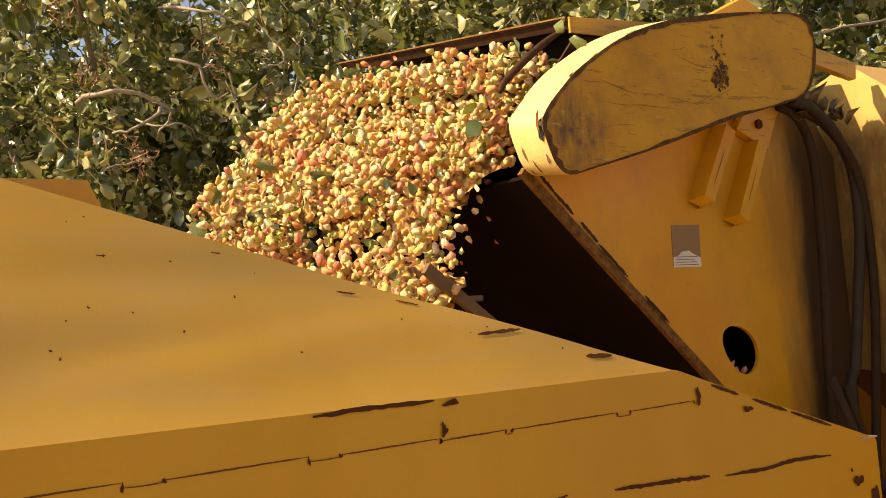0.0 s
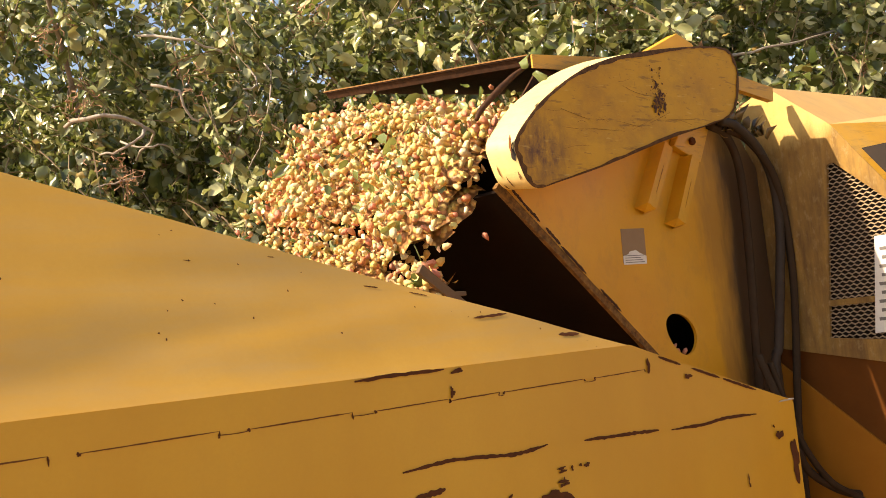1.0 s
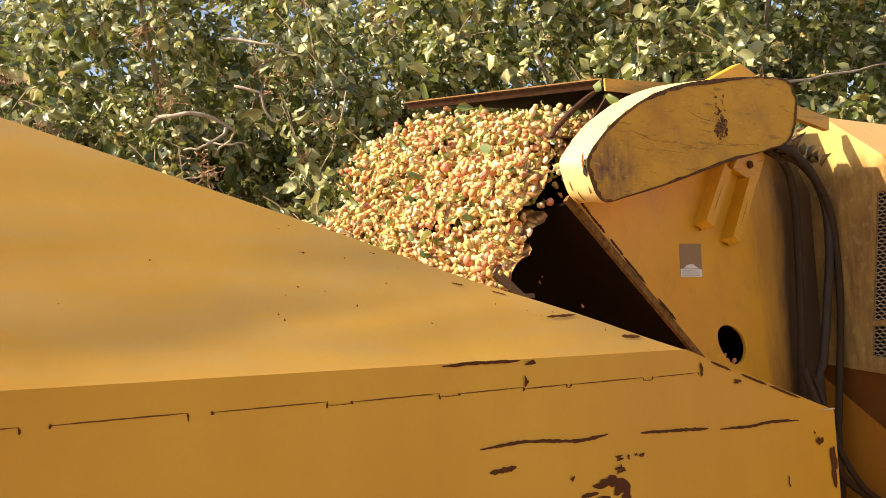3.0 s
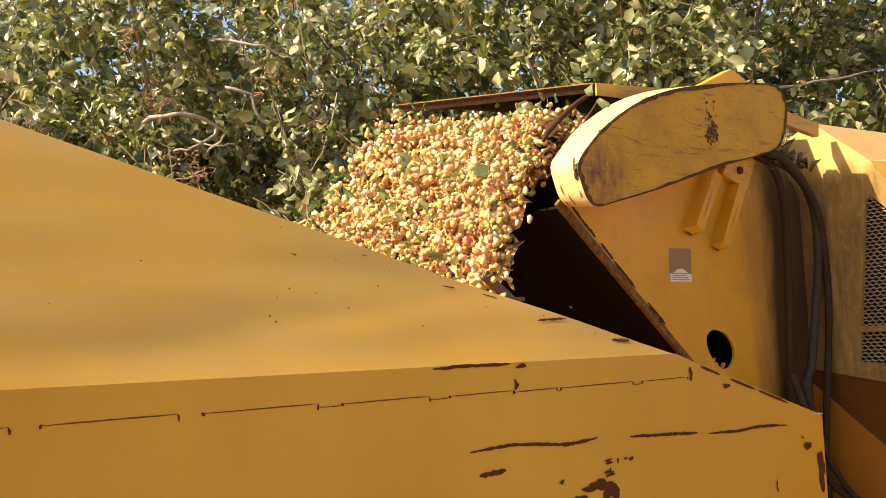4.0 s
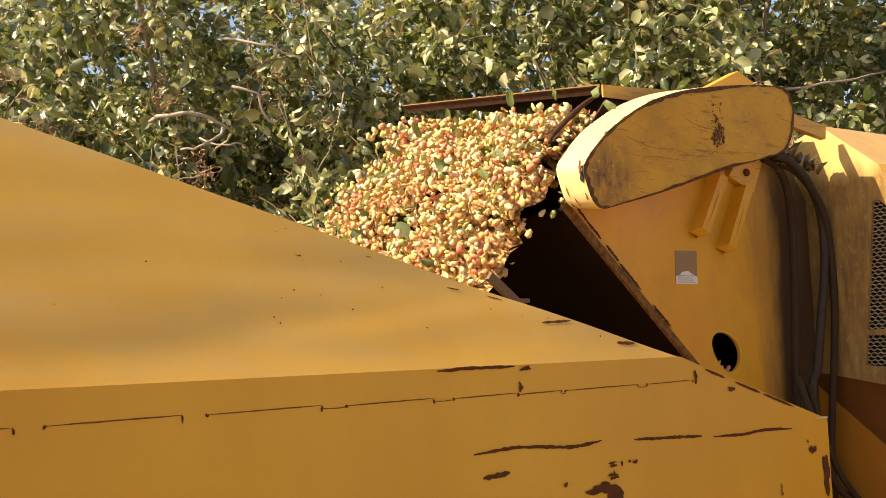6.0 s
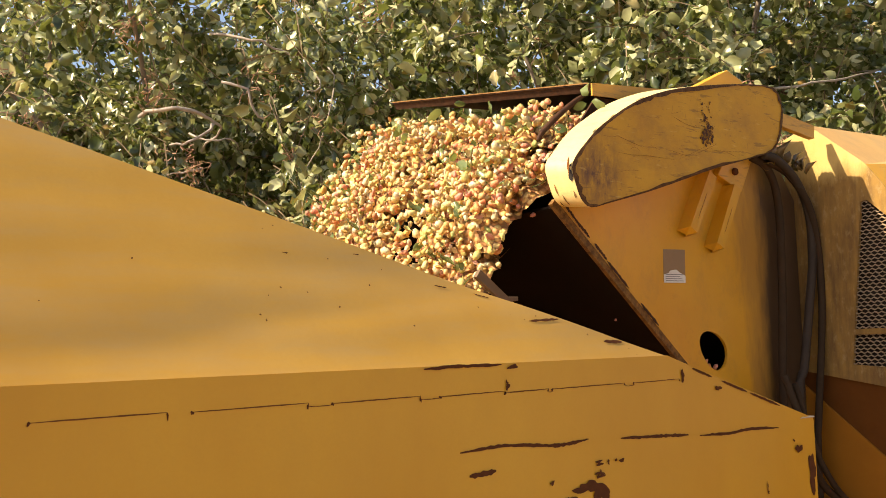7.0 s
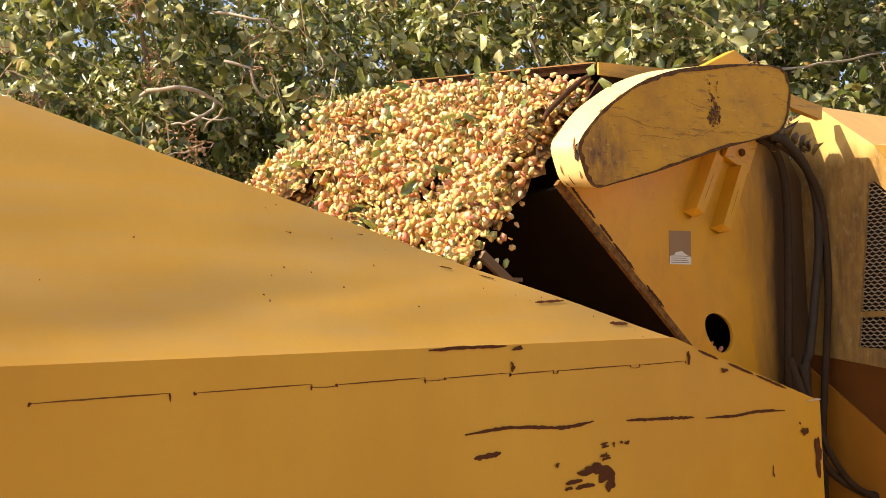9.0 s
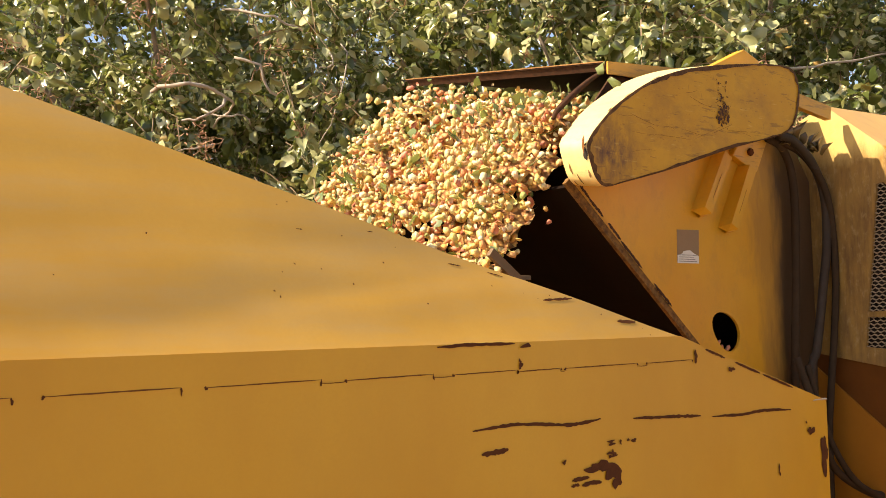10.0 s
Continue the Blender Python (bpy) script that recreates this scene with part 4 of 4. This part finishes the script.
def add_hull(vs, fs, at, along, size, rng):
    """A torn half of a soft hull: an open ragged cup."""
    along = along.normalized()
    u = along.orthogonal().normalized()
    w = along.cross(u)
    k = len(vs)
    vs.append((at - along * size * 0.22)[:])
    long = rng.uniform(0.55, 1.0)
    for i in range(6):
        a = math.pi * i / 3
        r = size * 0.5 * rng.uniform(0.7, 1.1)
        vs.append((at + (u * math.cos(a) + w * math.sin(a) * long * 0.7) * r + along * size * rng.uniform(-0.02, 0.16))[:])
    fs += [(k, k + 1 + i, k + 1 + (i + 1) % 6) for i in range(6)]


def pistachio_tree(at, radius, low, high, seed, clusters, fine=True, bare=(), tangles=()):
    """Grey trunk and limbs, hanging leafy twigs all through an uneven crown, dry nut bunches."""
    rng = random.Random(seed)
    t = thing("pistachio_tree", at, "leafy pistachio tree with grey limbs and dry nut bunches", "tree", "orchard trees")
    base = Vector(at)
    fork = base + Vector((0.03, 0.02, 0.95))
    vs, fs = tube(smooth_line([base - Vector((0, 0, 0.05)), base + Vector((0.03, -0.02, 0.5)), fork], 4), [0.13 - 0.0045 * i for i in range(9)], 10)
    part("trunk", (vs, fs), MAT_BARK, t, smooth=True)
    limbs = []
    mid = (low + high) / 2
    for i in range(9):
        a = 2 * math.pi * i / 9 + rng.uniform(-0.3, 0.3)
        r = radius * rng.uniform(0.3, 0.7)
        end = base + Vector((math.cos(a) * r, math.sin(a) * r, rng.uniform(low + 0.4, high - 0.2)))
        m1 = fork.lerp(end, 0.4) + Vector((rng.uniform(-.12, .12), rng.uniform(-.12, .12), rng.uniform(0.05, 0.25)))
        m2 = fork.lerp(end, 0.72) + Vector((rng.uniform(-.12, .12), rng.uniform(-.12, .12), rng.uniform(0.0, 0.2)))
        line = smooth_line([fork - Vector((0, 0, 0.1)), m1, m2, end], 6)
        n = len(line)
        vs, fs = tube(line, [0.026 - 0.019 * k / n for k in range(n)], 7)
        part("limb", (vs, fs), MAT_BARK, t, smooth=True)
        limbs.append(line)
    for pts, rad in bare:
        line = [p + Vector((rng.gauss(0, 0.004), rng.gauss(0, 0.004), rng.gauss(0, 0.004))) for p in smooth_line(pts, 3)]
        vs, fs = tube(line, [rad * rng.uniform(0.8, 1.15) * (1.15 - 0.6 * k / len(line)) for k in range(len(line))], 7)
        part("limb", (vs, fs), MAT_PALE, t, "pale bare limb", smooth=True)
    allpts = [p for l in limbs for p in l[5:]]
    lv, lf, tv, tf, hv, hf = [], [], [], [], [], []
    # the growth stays thin round the largest bare limbs
    open_spots = [Vector(p) for pts, rad in bare if rad > 0.0065 for p in pts[1:-2]]
    made = 0
    off = Vector((seed * 1.7, 0, 0))
    while made < clusters:
        d = rand_dir(rng)
        rr = rng.random() ** 0.42
        c = base + Vector((d.x * radius * rr, d.y * radius * rr, mid + d.z * rr * (high - low) / 2))
        lump = noise.noise((c + off) * 2.3) + 0.5 * noise.noise((c + off) * 4.5)
        if lump < (0.08 if fine else -0.12) + 0.25 * max(0, rr - 0.8) * 5 * rng.random():
            continue
        if any((c - p).length < 0.20 for p in open_spots):
            continue
        made += 1
        near = min((allpts[rng.randrange(len(allpts))] for _ in range(14)), key=lambda p: (p - c).length)
        hang = (c - near).normalized() * 0.6 + Vector((rng.uniform(-.5, .5), rng.uniform(-.5, .5), rng.uniform(-0.8, 0.3)))
        hang.normalize()
        length = rng.uniform(0.16, 0.34)
        p0 = c - hang * length * 0.5
        p1 = c + hang * length * 0.5 - Vector((0, 0, 0.04))
        if (near - c).length < 0.22 and made % 2 == 0:
            tube([near, near.lerp(p0, 0.5) + Vector((0, 0, 0.03)), p0, p1], [0.007, 0.005, 0.004, 0.002], 4, tv, tf)
        else:
            tube([p0 - hang * 0.06, p0, p1], [0.004, 0.003, 0.002], 3, tv, tf)
        for k in range(rng.randint(11, 16)):
            f = rng.random()
            p = p0.lerp(p1, f)
            dr = (rand_dir(rng) + hang * 0.5 + Vector((0, 0, -0.35))).normalized()
            add_leaf(lv, lf, p + dr * 0.025, dr, (d * 0.5 + Vector((-0.35, 0, 0.4)) + rand_dir(rng)).normalized(), rng.choice((0.034, 0.044, 0.052, 0.060, 0.068, 0.080)) * rng.uniform(0.85, 1.15), rng, 1.9, fine and d.y < 0.0 and k % 4 > 0)
        for k in range(4 if fine else 1):
            dr = (rand_dir(rng) + hang * 0.3).normalized()
            add_leaf(lv, lf, p0.lerp(p1, rng.random()) + dr * 0.05, dr, rand_dir(rng), rng.uniform(0.025, 0.045), rng, 2.6)
        if rng.random() < 0.07:
            for k in range(13):
                q = p1 + Vector((rng.gauss(0, 0.022), rng.gauss(0, 0.022), rng.gauss(-0.02, 0.028)))
                tube([p1, q, q + rand_dir(rng) * 0.02], [0.0015, 0.0025, 0.004], 3, hv, hf)
    for centre, spread in tangles:
        for k in range(28):
            q = Vector(centre) + Vector((rng.gauss(0, spread), rng.gauss(0, spread), rng.gauss(0, spread)))
            w = q + rand_dir(rng) * rng.uniform(0.015, 0.06)
            tube([q, q.lerp(w, 0.5) + rand_dir(rng) * 0.010, w], [0.0015, 0.002, 0.003], 3, hv, hf)
            if k % 2 == 0:
                add_nut(hv, hf, w, rand_dir(rng), rng.uniform(0.008, 0.013), rng)
    tagged(part("twig_growth", (tv, tf), MAT_TWIG, t), kind="stuff")
    part("crown", (lv, lf), MAT_LEAF, t, smooth=True)
    if hv:
        tagged(part("dry_growth", (hv, hf), MAT_HUSK, t, "dry brown nut bunches"), kind="stuff")
    return t


LEFT_LIMBS = [([(1.229, 3.934, 2.523), (1.310, 3.805, 2.540), (1.411, 3.783, 2.536), (1.490, 3.805, 2.509), (1.540, 3.805, 2.492), (1.585, 3.934, 2.480), (1.660, 4.237, 2.470)], 0.0085),
              ([(1.519, 3.805, 2.509), (1.461, 3.783, 2.451), (1.397, 3.805, 2.407), (1.337, 3.859, 2.394)], 0.007),
              ([(1.552, 4.021, 2.308), (1.447, 3.805, 2.294), (1.358, 3.805, 2.271), (1.292, 3.805, 2.257)], 0.0045),
              ([(1.552, 3.805, 2.685), (1.637, 3.751, 2.643), (1.673, 3.751, 2.566), (1.732, 3.751, 2.505), (1.808, 3.773, 2.454), (1.899, 3.805, 2.414), (1.984, 4.129, 2.362)], 0.0055),
              ([(2.081, 3.805, 2.815), (2.064, 3.719, 2.726), (2.030, 3.719, 2.578), (1.985, 3.751, 2.422), (1.984, 3.913, 2.308)], 0.0035),
              ([(1.660, 4.129, 2.987), (1.768, 3.934, 2.933), (1.865, 3.913, 2.901), (1.952, 3.891, 2.874), (2.016, 3.827, 2.793), (2.016, 3.762, 2.718), (1.989, 3.740, 2.685), (1.921, 3.729, 2.675)], 0.0052),
              ([(1.445, 3.913, 2.459), (1.509, 3.805, 2.426), (1.585, 3.805, 2.437), (1.682, 3.913, 2.426)], 0.004)]
LEFT_TANGLES = [((1.364, 3.783, 2.330), 0.045), ((1.408, 3.783, 2.274), 0.04), ((1.240, 3.805, 2.588), 0.035), ((1.671, 3.719, 2.664), 0.05), ((2.308, 3.751, 3.063), 0.045),
                ((1.175, 3.913, 2.890), 0.04), ((0.754, 3.913, 2.426), 0.04), ((0.635, 4.021, 2.642), 0.04), ((1.984, 3.697, 2.523), 0.03)]
RIGHT_LIMBS = [([(3.414, 2.411, 2.578), (3.633, 2.320, 2.619), (3.909, 2.331, 2.670), (4.219, 2.354, 2.762), (4.564, 2.929, 2.877)], 0.006)]
pistachio_tree((4.1, 3.65, 0), 1.75, 0.8, 4.5, 1, 2350, True, RIGHT_LIMBS)
pistachio_tree((1.97, 5.3, 0), 1.75, 0.9, 3.85, 2, 1600, True, LEFT_LIMBS, LEFT_TANGLES)
back_tree = pistachio_tree((3.6, 6.3, 0), 1.8, 0.7, 4.5, 3, 900, False)
copy_thing(back_tree, pose(0.9, 8.3, 0, 0, 0, 130))
copy_thing(back_tree, pose(5.8, 1.6, 0, 0, 0, 75))
copy_thing(back_tree, pose(6.0, 4.4, 0, 0, 0, 200))
copy_thing(back_tree, pose(2.0, 8.6, 0, 0, 0, 250))
copy_thing(back_tree, pose(4.25, 7.3, 0.0, 0, 0, 40))
copy_thing(back_tree, pose(1.75, 7.3, 0, 0, 0, 310))

# ---- nuts ----
def nut_mesh(name, count, lx, ly, lz, seed, leaves=0, flakes=0, stalks=0, heart=True):
    """A loose clump of nuts about the origin, closely packed on its outer side, with torn hulls, stalks and a few leaves."""
    rng = random.Random(seed)
    vs, fs = [], []

    def spot(top):
        """A place in the clump: even over its length and width, thinning at the ends; height above its heart."""
        a, b = (rng.random() + rng.random() + rng.random() - 1.5) / 1.15, rng.uniform(-1, 1)
        edge = max(abs(a), abs(b) * 0.9)
        return Vector((a * lx * 0.62, b * ly * 0.5, lz * (rng.uniform(-0.45, top) - 0.35 * edge * edge)))
    if count == 1:
        add_nut(vs, fs, Vector((0, 0, 0)), rand_dir(rng), rng.uniform(0.017, 0.024), rng)
    for _ in range(count if count > 1 else 0):
        add_nut(vs, fs, spot(0.5), rand_dir(rng), rng.choice((0.018, 0.021, 0.0235, 0.026, 0.028)) * rng.uniform(0.92, 1.08), rng)
    for _ in range(flakes):
        add_hull(vs, fs, spot(0.62), rand_dir(rng), rng.uniform(0.013, 0.027), rng)
    # lumpy heart of the clump
    g = 7
    k = len(vs)
    solid = len(fs)
    if heart and count > 1:
        for i in range(g):
            for j in range(g):
                a, b = i / (g - 1) * 2 - 1, j / (g - 1) * 2 - 1
                edge = max(abs(a), abs(b))
                vs.append((a * lx * 0.33 * (1 + 0.25 * rng.uniform(-1, 1)), b * ly * 0.40 * (1 + 0.12 * rng.uniform(-1, 1)), -lz * (0.26 + 0.7 * edge ** 3) + rng.uniform(-0.012, 0.012)))
        fs += [(k + i * g + j, k + i * g + j + 1, k + i * g + g + j + 1, k + i * g + g + j) for i in range(g - 1) for j in range(g - 1)]
    leafy = len(fs)
    for _ in range(leaves):
        p = spot(0.5)
        p.z = lz * rng.uniform(0.2, 0.7)
        add_leaf(vs, fs, p, rand_dir(rng), rand_dir(rng), rng.choice((0.020, 0.028, 0.036, 0.050)), rng, 1.3, True, slim=rng.choice((0.8, 1.0, 1.15)))
    for _ in range(stalks):
        p, d = spot(0.6), rand_dir(rng)
        tube([p, p + d * 0.02 + rand_dir(rng) * 0.006, p + d * rng.uniform(0.03, 0.055)], [0.0016, 0.0013, 0.0009], 3, vs, fs)
    me = bpy.data.meshes.new(name)
    me.from_pydata(vs, [], fs)
    me.materials.append(MAT_NUT)
    me.materials.append(MAT_FRESH)
    me.materials.append(MAT_CORE)
    me.polygons.foreach_set("material_index", [0] * solid + [2] * (leafy - solid) + [1] * (len(fs) - leafy))
    me.polygons.foreach_set("use_smooth", [True] * len(fs))
    return me


LANES = [1.60, 1.775, 1.945, 2.115]
CLUMPS = [nut_mesh("nut_clump", 100, 0.235, 0.235, 0.066, 600 + i, leaves=3 + i % 3 + (8 if i in (3, 9) else 0), flakes=46, stalks=3) for i in range(14)]
LOOSE = [nut_mesh("loose_nuts", 30, 0.20, 0.16, 0.09, 650 + i, leaves=1, flakes=14, stalks=2, heart=False) for i in range(5)]
SINGLES = [nut_mesh("pistachio_nut", 1, 0.001, 0.001, 0.001, 700 + i) for i in range(5)]


def flake_mesh(seed):
    rng = random.Random(seed)
    vs, fs = [], []
    add_hull(vs, fs, Vector((0, 0, 0)), rand_dir(rng), rng.uniform(0.010, 0.018), rng)
    me = bpy.data.meshes.new("husk_flake")
    me.from_pydata(vs, [], fs)
    me.materials.append(MAT_NUT)
    return me


FLAKES = [flake_mesh(740 + i) for i in range(4)]
MOVING = []           # things that fall: object and rows of seconds and pose
PERIOD = 0.056
DROP = 9.8


def surge(t, y):
    """How much faster the belt throws at a time, most at the far side."""
    s = 0.99 + 0.035 * math.sin(2.1 * t + y * 2) + 0.02 * math.sin(5.3 * t + 1)
    for mid_t, wide, amount in ((8.78, 0.22, 0.50), (9.10, 0.14, 0.48), (6.55, 0.15, 0.20), (7.72, 0.22, -0.20), (-0.3, 0.25, 0.30)):
        s += amount * math.exp(-((t - mid_t) / wide) ** 2) * max(0.0, 1.5 * (y - 1.55))
    return s


def fly(ob, start, p0, v0, tilt, spin, store, rng):
    """Rows for a thing that waits in the elevator, comes over the head at start seconds, falls and stays in the bin."""
    f0 = round(start * FPS)
    rows = []
    end_z = 1.20 + rng.uniform(-0.12, 0.03)
    # time of the fall to end_z
    t_land = (v0.z + math.sqrt(v0.z ** 2 + 2 * DROP * (p0.z - end_z))) / DROP
    n = max(4, math.ceil(t_land * FPS / 2))
    if f0 - 6 > 0:
        rows.append((0.0, Matrix.Translation(store)))
        rows.append(((f0 - 6) / FPS, Matrix.Translation(store)))
        rows.append(((f0 - 3) / FPS, Matrix.Translation(p0 + Vector((0.16, 0, -0.02))) @ pose(0, 0, 0, spin[0] * -0.1, 0, spin[1] * -0.1)))
    for k in range(n + 1):
        f = f0 + 2 * k
        if f < 0:
            continue
        dt = min(2 * k / FPS, t_land)
        p = p0 + v0 * dt + Vector((0, 0, -0.5 * DROP * dt * dt))
        steep = math.degrees(math.atan2(DROP * dt - v0.z, -v0.x))
        rows.append((f / FPS, Matrix.Translation(p) @ pose(0, 0, 0, spin[0] * dt, -(steep - tilt), spin[1] * dt)))
    if not rows:
        return
    rows = [r for r in rows if r[0] <= 10.0] or rows[:1]
    if rows[0][0] > 0:
        rows.insert(0, (0.0, rows[0][1]))
    if rows[-1][0] < 10.0:
        rows.append((10.0, rows[-1][1]))
    MOVING.append((ob, rows))


def pour():
    rng = random.Random(21)
    for lane, y in enumerate(LANES):
        t = -0.42 + lane * PERIOD / 4
        while t < 10.02:
            start = t + rng.uniform(-0.007, 0.007)
            ob = new("nut_clump", CLUMPS[rng.randrange(len(CLUMPS))])
            tagged(ob, "falling clump of cream and pink pistachio nuts with leaves", "nuts", "poured nuts", "stuff")
            yy = y + rng.uniform(-0.03, 0.03)
            s = surge(start, yy) * rng.uniform(0.98, 1.03) * (0.965 + 0.12 * (yy - 1.6))
            lift = 0.05 * math.exp(-((start - 7.95) / 0.2) ** 2) * max(0.0, 1 - abs(yy - 1.6) / 0.45) + 0.04 * math.exp(-((start - 8.85) / 0.25) ** 2)
            p0 = Vector((1.335 + rng.uniform(-0.03, 0.01), yy, lift + 2.035 + 0.15 * (yy - 1.45) + rng.uniform(-0.055 if lane == 0 else -0.036, 0.022)))
            v0 = Vector((-1.29 * s, rng.uniform(-0.04, 0.07), -0.10 + 0.12 * (yy - 1.6) + 0.35 * (s - 1)))
            store = Vector((1.72 + rng.uniform(-0.05, 0.12), 1.95 + (yy - 1.83) * 0.4, 1.72 + rng.uniform(-0.08, 0.08)))
            fly(ob, start, p0, v0, 12, (rng.uniform(-35, 35), rng.uniform(-45, 45)), store, rng)
            t += PERIOD * (0.72 if 8.4 < t < 9.1 else 1.0) * (0.72, 0.92, 1.0, 1.0)[lane]
    # slower nuts that drop off the near side of the head
    for i in range(300):
        start = -0.42 + 10.4 * i / 300 + rng.uniform(-0.006, 0.006)
        ob = new("loose_nuts", LOOSE[i % 5])
        tagged(ob, "loose scatter of pistachio nuts falling at the stream's edge", "nuts", "poured nuts", "stuff")
        yy = rng.uniform(1.54, 1.72)
        p0 = Vector((1.325 + rng.uniform(-0.03, 0.01), yy, 1.995 + 0.15 * (yy - 1.45) + rng.uniform(-0.035, 0.02)))
        v0 = Vector((-rng.uniform(1.02, 1.24), rng.uniform(-0.04, 0.06), rng.uniform(-0.25, -0.05)))
        fly(ob, start, p0, v0, 12, (rng.uniform(-40, 40), rng.uniform(-60, 60)), Vector((1.75, 1.9, 1.72)), rng)
    for i in range(300):
        start = -0.4 + 10.4 * i / 300 + rng.uniform(-0.05, 0.05)
        ob = new("husk_flake", FLAKES[i % 4])
        tagged(ob, "pale scrap of nut hull falling below the conveyor", "hull scrap", "loose scraps")
        x0 = rng.uniform(1.14, 1.24) if i % 2 else rng.uniform(1.22, 1.55)
        p0 = Vector((x0, rng.uniform(1.44, 1.95), 1.99 if i % 2 else 1.80 - (x0 - 1.18) * 0.9))
        v0 = Vector((rng.uniform(-0.25, 0.05), rng.uniform(-0.15, 0.15), rng.uniform(-0.6, 0.0)))
        fly(ob, start, p0, v0, 0, (rng.uniform(-500, 500), rng.uniform(-400, 400)), Vector((1.75, 1.85, 1.70)), rng)
    for i in range(230):
        start = -0.4 + 10.4 * i / 230 + rng.uniform(-0.05, 0.05)
        ob = new("pistachio_nut", SINGLES[i % 5])
        tagged(ob, "single pistachio nut falling loose in its pale hull", "nut", "loose nuts")
        edge = rng.random()
        if edge < 0.62:
            yy, s = rng.uniform(1.47, 1.62), rng.uniform(0.45, 1.0)
        elif edge < 0.85:
            yy, s = rng.uniform(2.1, 2.24), rng.uniform(1.1, 1.4)
        else:
            yy, s = rng.uniform(1.5, 2.2), rng.uniform(1.15, 1.35)
        p0 = Vector((1.34, yy, 2.03 + ROLL * (yy - 1.45) + rng.uniform(-0.05, 0.06)))
        v0 = Vector((-1.2 * s, rng.uniform(-0.15, 0.15), rng.uniform(-0.5, 0.2)))
        store = Vector((1.75, 1.85 + rng.uniform(-0.2, 0.2), 1.70))
        fly(ob, start, p0, v0, 0, (rng.uniform(-500, 500), rng.uniform(-400, 400)), store, rng)


pour()


def heap():
    """Nuts already lying in the bin."""
    rng = random.Random(77)
    vs, fs = [], []
    for _ in range(2600):
        x, y = rng.uniform(-0.2, 1.5), rng.uniform(1.12, 2.36)
        z = 1.22 - 0.35 * abs(x - 0.75) - 0.1 * abs(y - 1.8) + rng.uniform(-0.02, 0.012)
        add_nut(vs, fs, Vector((x, y, z)), rand_dir(rng), rng.uniform(0.019, 0.026), rng)
    o = part("nut_heap", (vs, fs), MAT_NUT, smooth=True)
    tagged(o, "heap of pistachio nuts lying in the yellow bin", "nuts", kind="stuff")
    bm = bmesh.new()
    g = [[bm.verts.new((-0.3 + 1.87 * i / 12, 1.07 + 1.32 * j / 10, 1.21 - 0.35 * abs(-0.3 + 1.87 * i / 12 - 0.75) - 0.1 * abs(1.07 + 1.32 * j / 10 - 1.8))) for j in range(11)] for i in range(13)]
    for i in range(12):
        for j in range(10):
            bm.faces.new((g[i][j], g[i + 1][j], g[i + 1][j + 1], g[i][j + 1]))
    part("heap_core", bm, MAT_NUT, o)


heap()
for i, (x, z) in enumerate([(1.728, 1.452), (1.752, 1.449), (1.715, 1.463)]):
    o = new("pistachio_nut", SINGLES[i])
    o.matrix_world = pose(x, NEAR + 0.012, z, 40 * i, 25, 70 * i)
    tagged(o, "pale pistachio nut caught in the plate's oval hole", "nut", "loose nuts")


# ---- leaf litter caught on the machines ----
def stray_leaf(at, along, up, size, seed, label, material):
    rng = random.Random(seed)
    vs, fs = [], []
    add_leaf(vs, fs, Vector(at), Vector(along), Vector(up), size, rng, 2.0)
    o = part("leaf", (vs, fs), material, smooth=True)
    s = o.modifiers.new("thickness", "SOLIDIFY")
    s.thickness = 0.0006
    tagged(o, label, "leaf", "stray leaves")


stray_leaf((1.30, 1.40, 2.085), (0.7, -0.5, -0.35), (0.2, -0.5, 0.9), 0.045, 1, "dry grey-green leaf caught on the cover's rim", MAT_FRESH)
stray_leaf((1.30, 1.41, 2.10), (-0.3, 0.2, 0.9), (-1, 0, 0.2), 0.03, 2, "dry grey-green leaf caught on the cover's rim", MAT_FRESH)
rng = random.Random(9)
for i in range(16):
    stray_leaf((1.93 + i * 0.010 + rng.uniform(-0.01, 0.01), 1.39 - i * 0.002, 2.00 - 0.002 * i + rng.uniform(-0.01, 0.012)),
               (rng.uniform(-0.5, 0.5), rng.uniform(-0.4, 0.2), rng.uniform(0.2, 1.0)), rand_dir(rng), rng.uniform(0.025, 0.05), 30 + i, "withered brown leaf lying on the hoses", MAT_DRY)


# ---- motion of the falling nuts ----
def motions():
    for ob, rows in MOVING:
        walk(ob, rows)


motions()
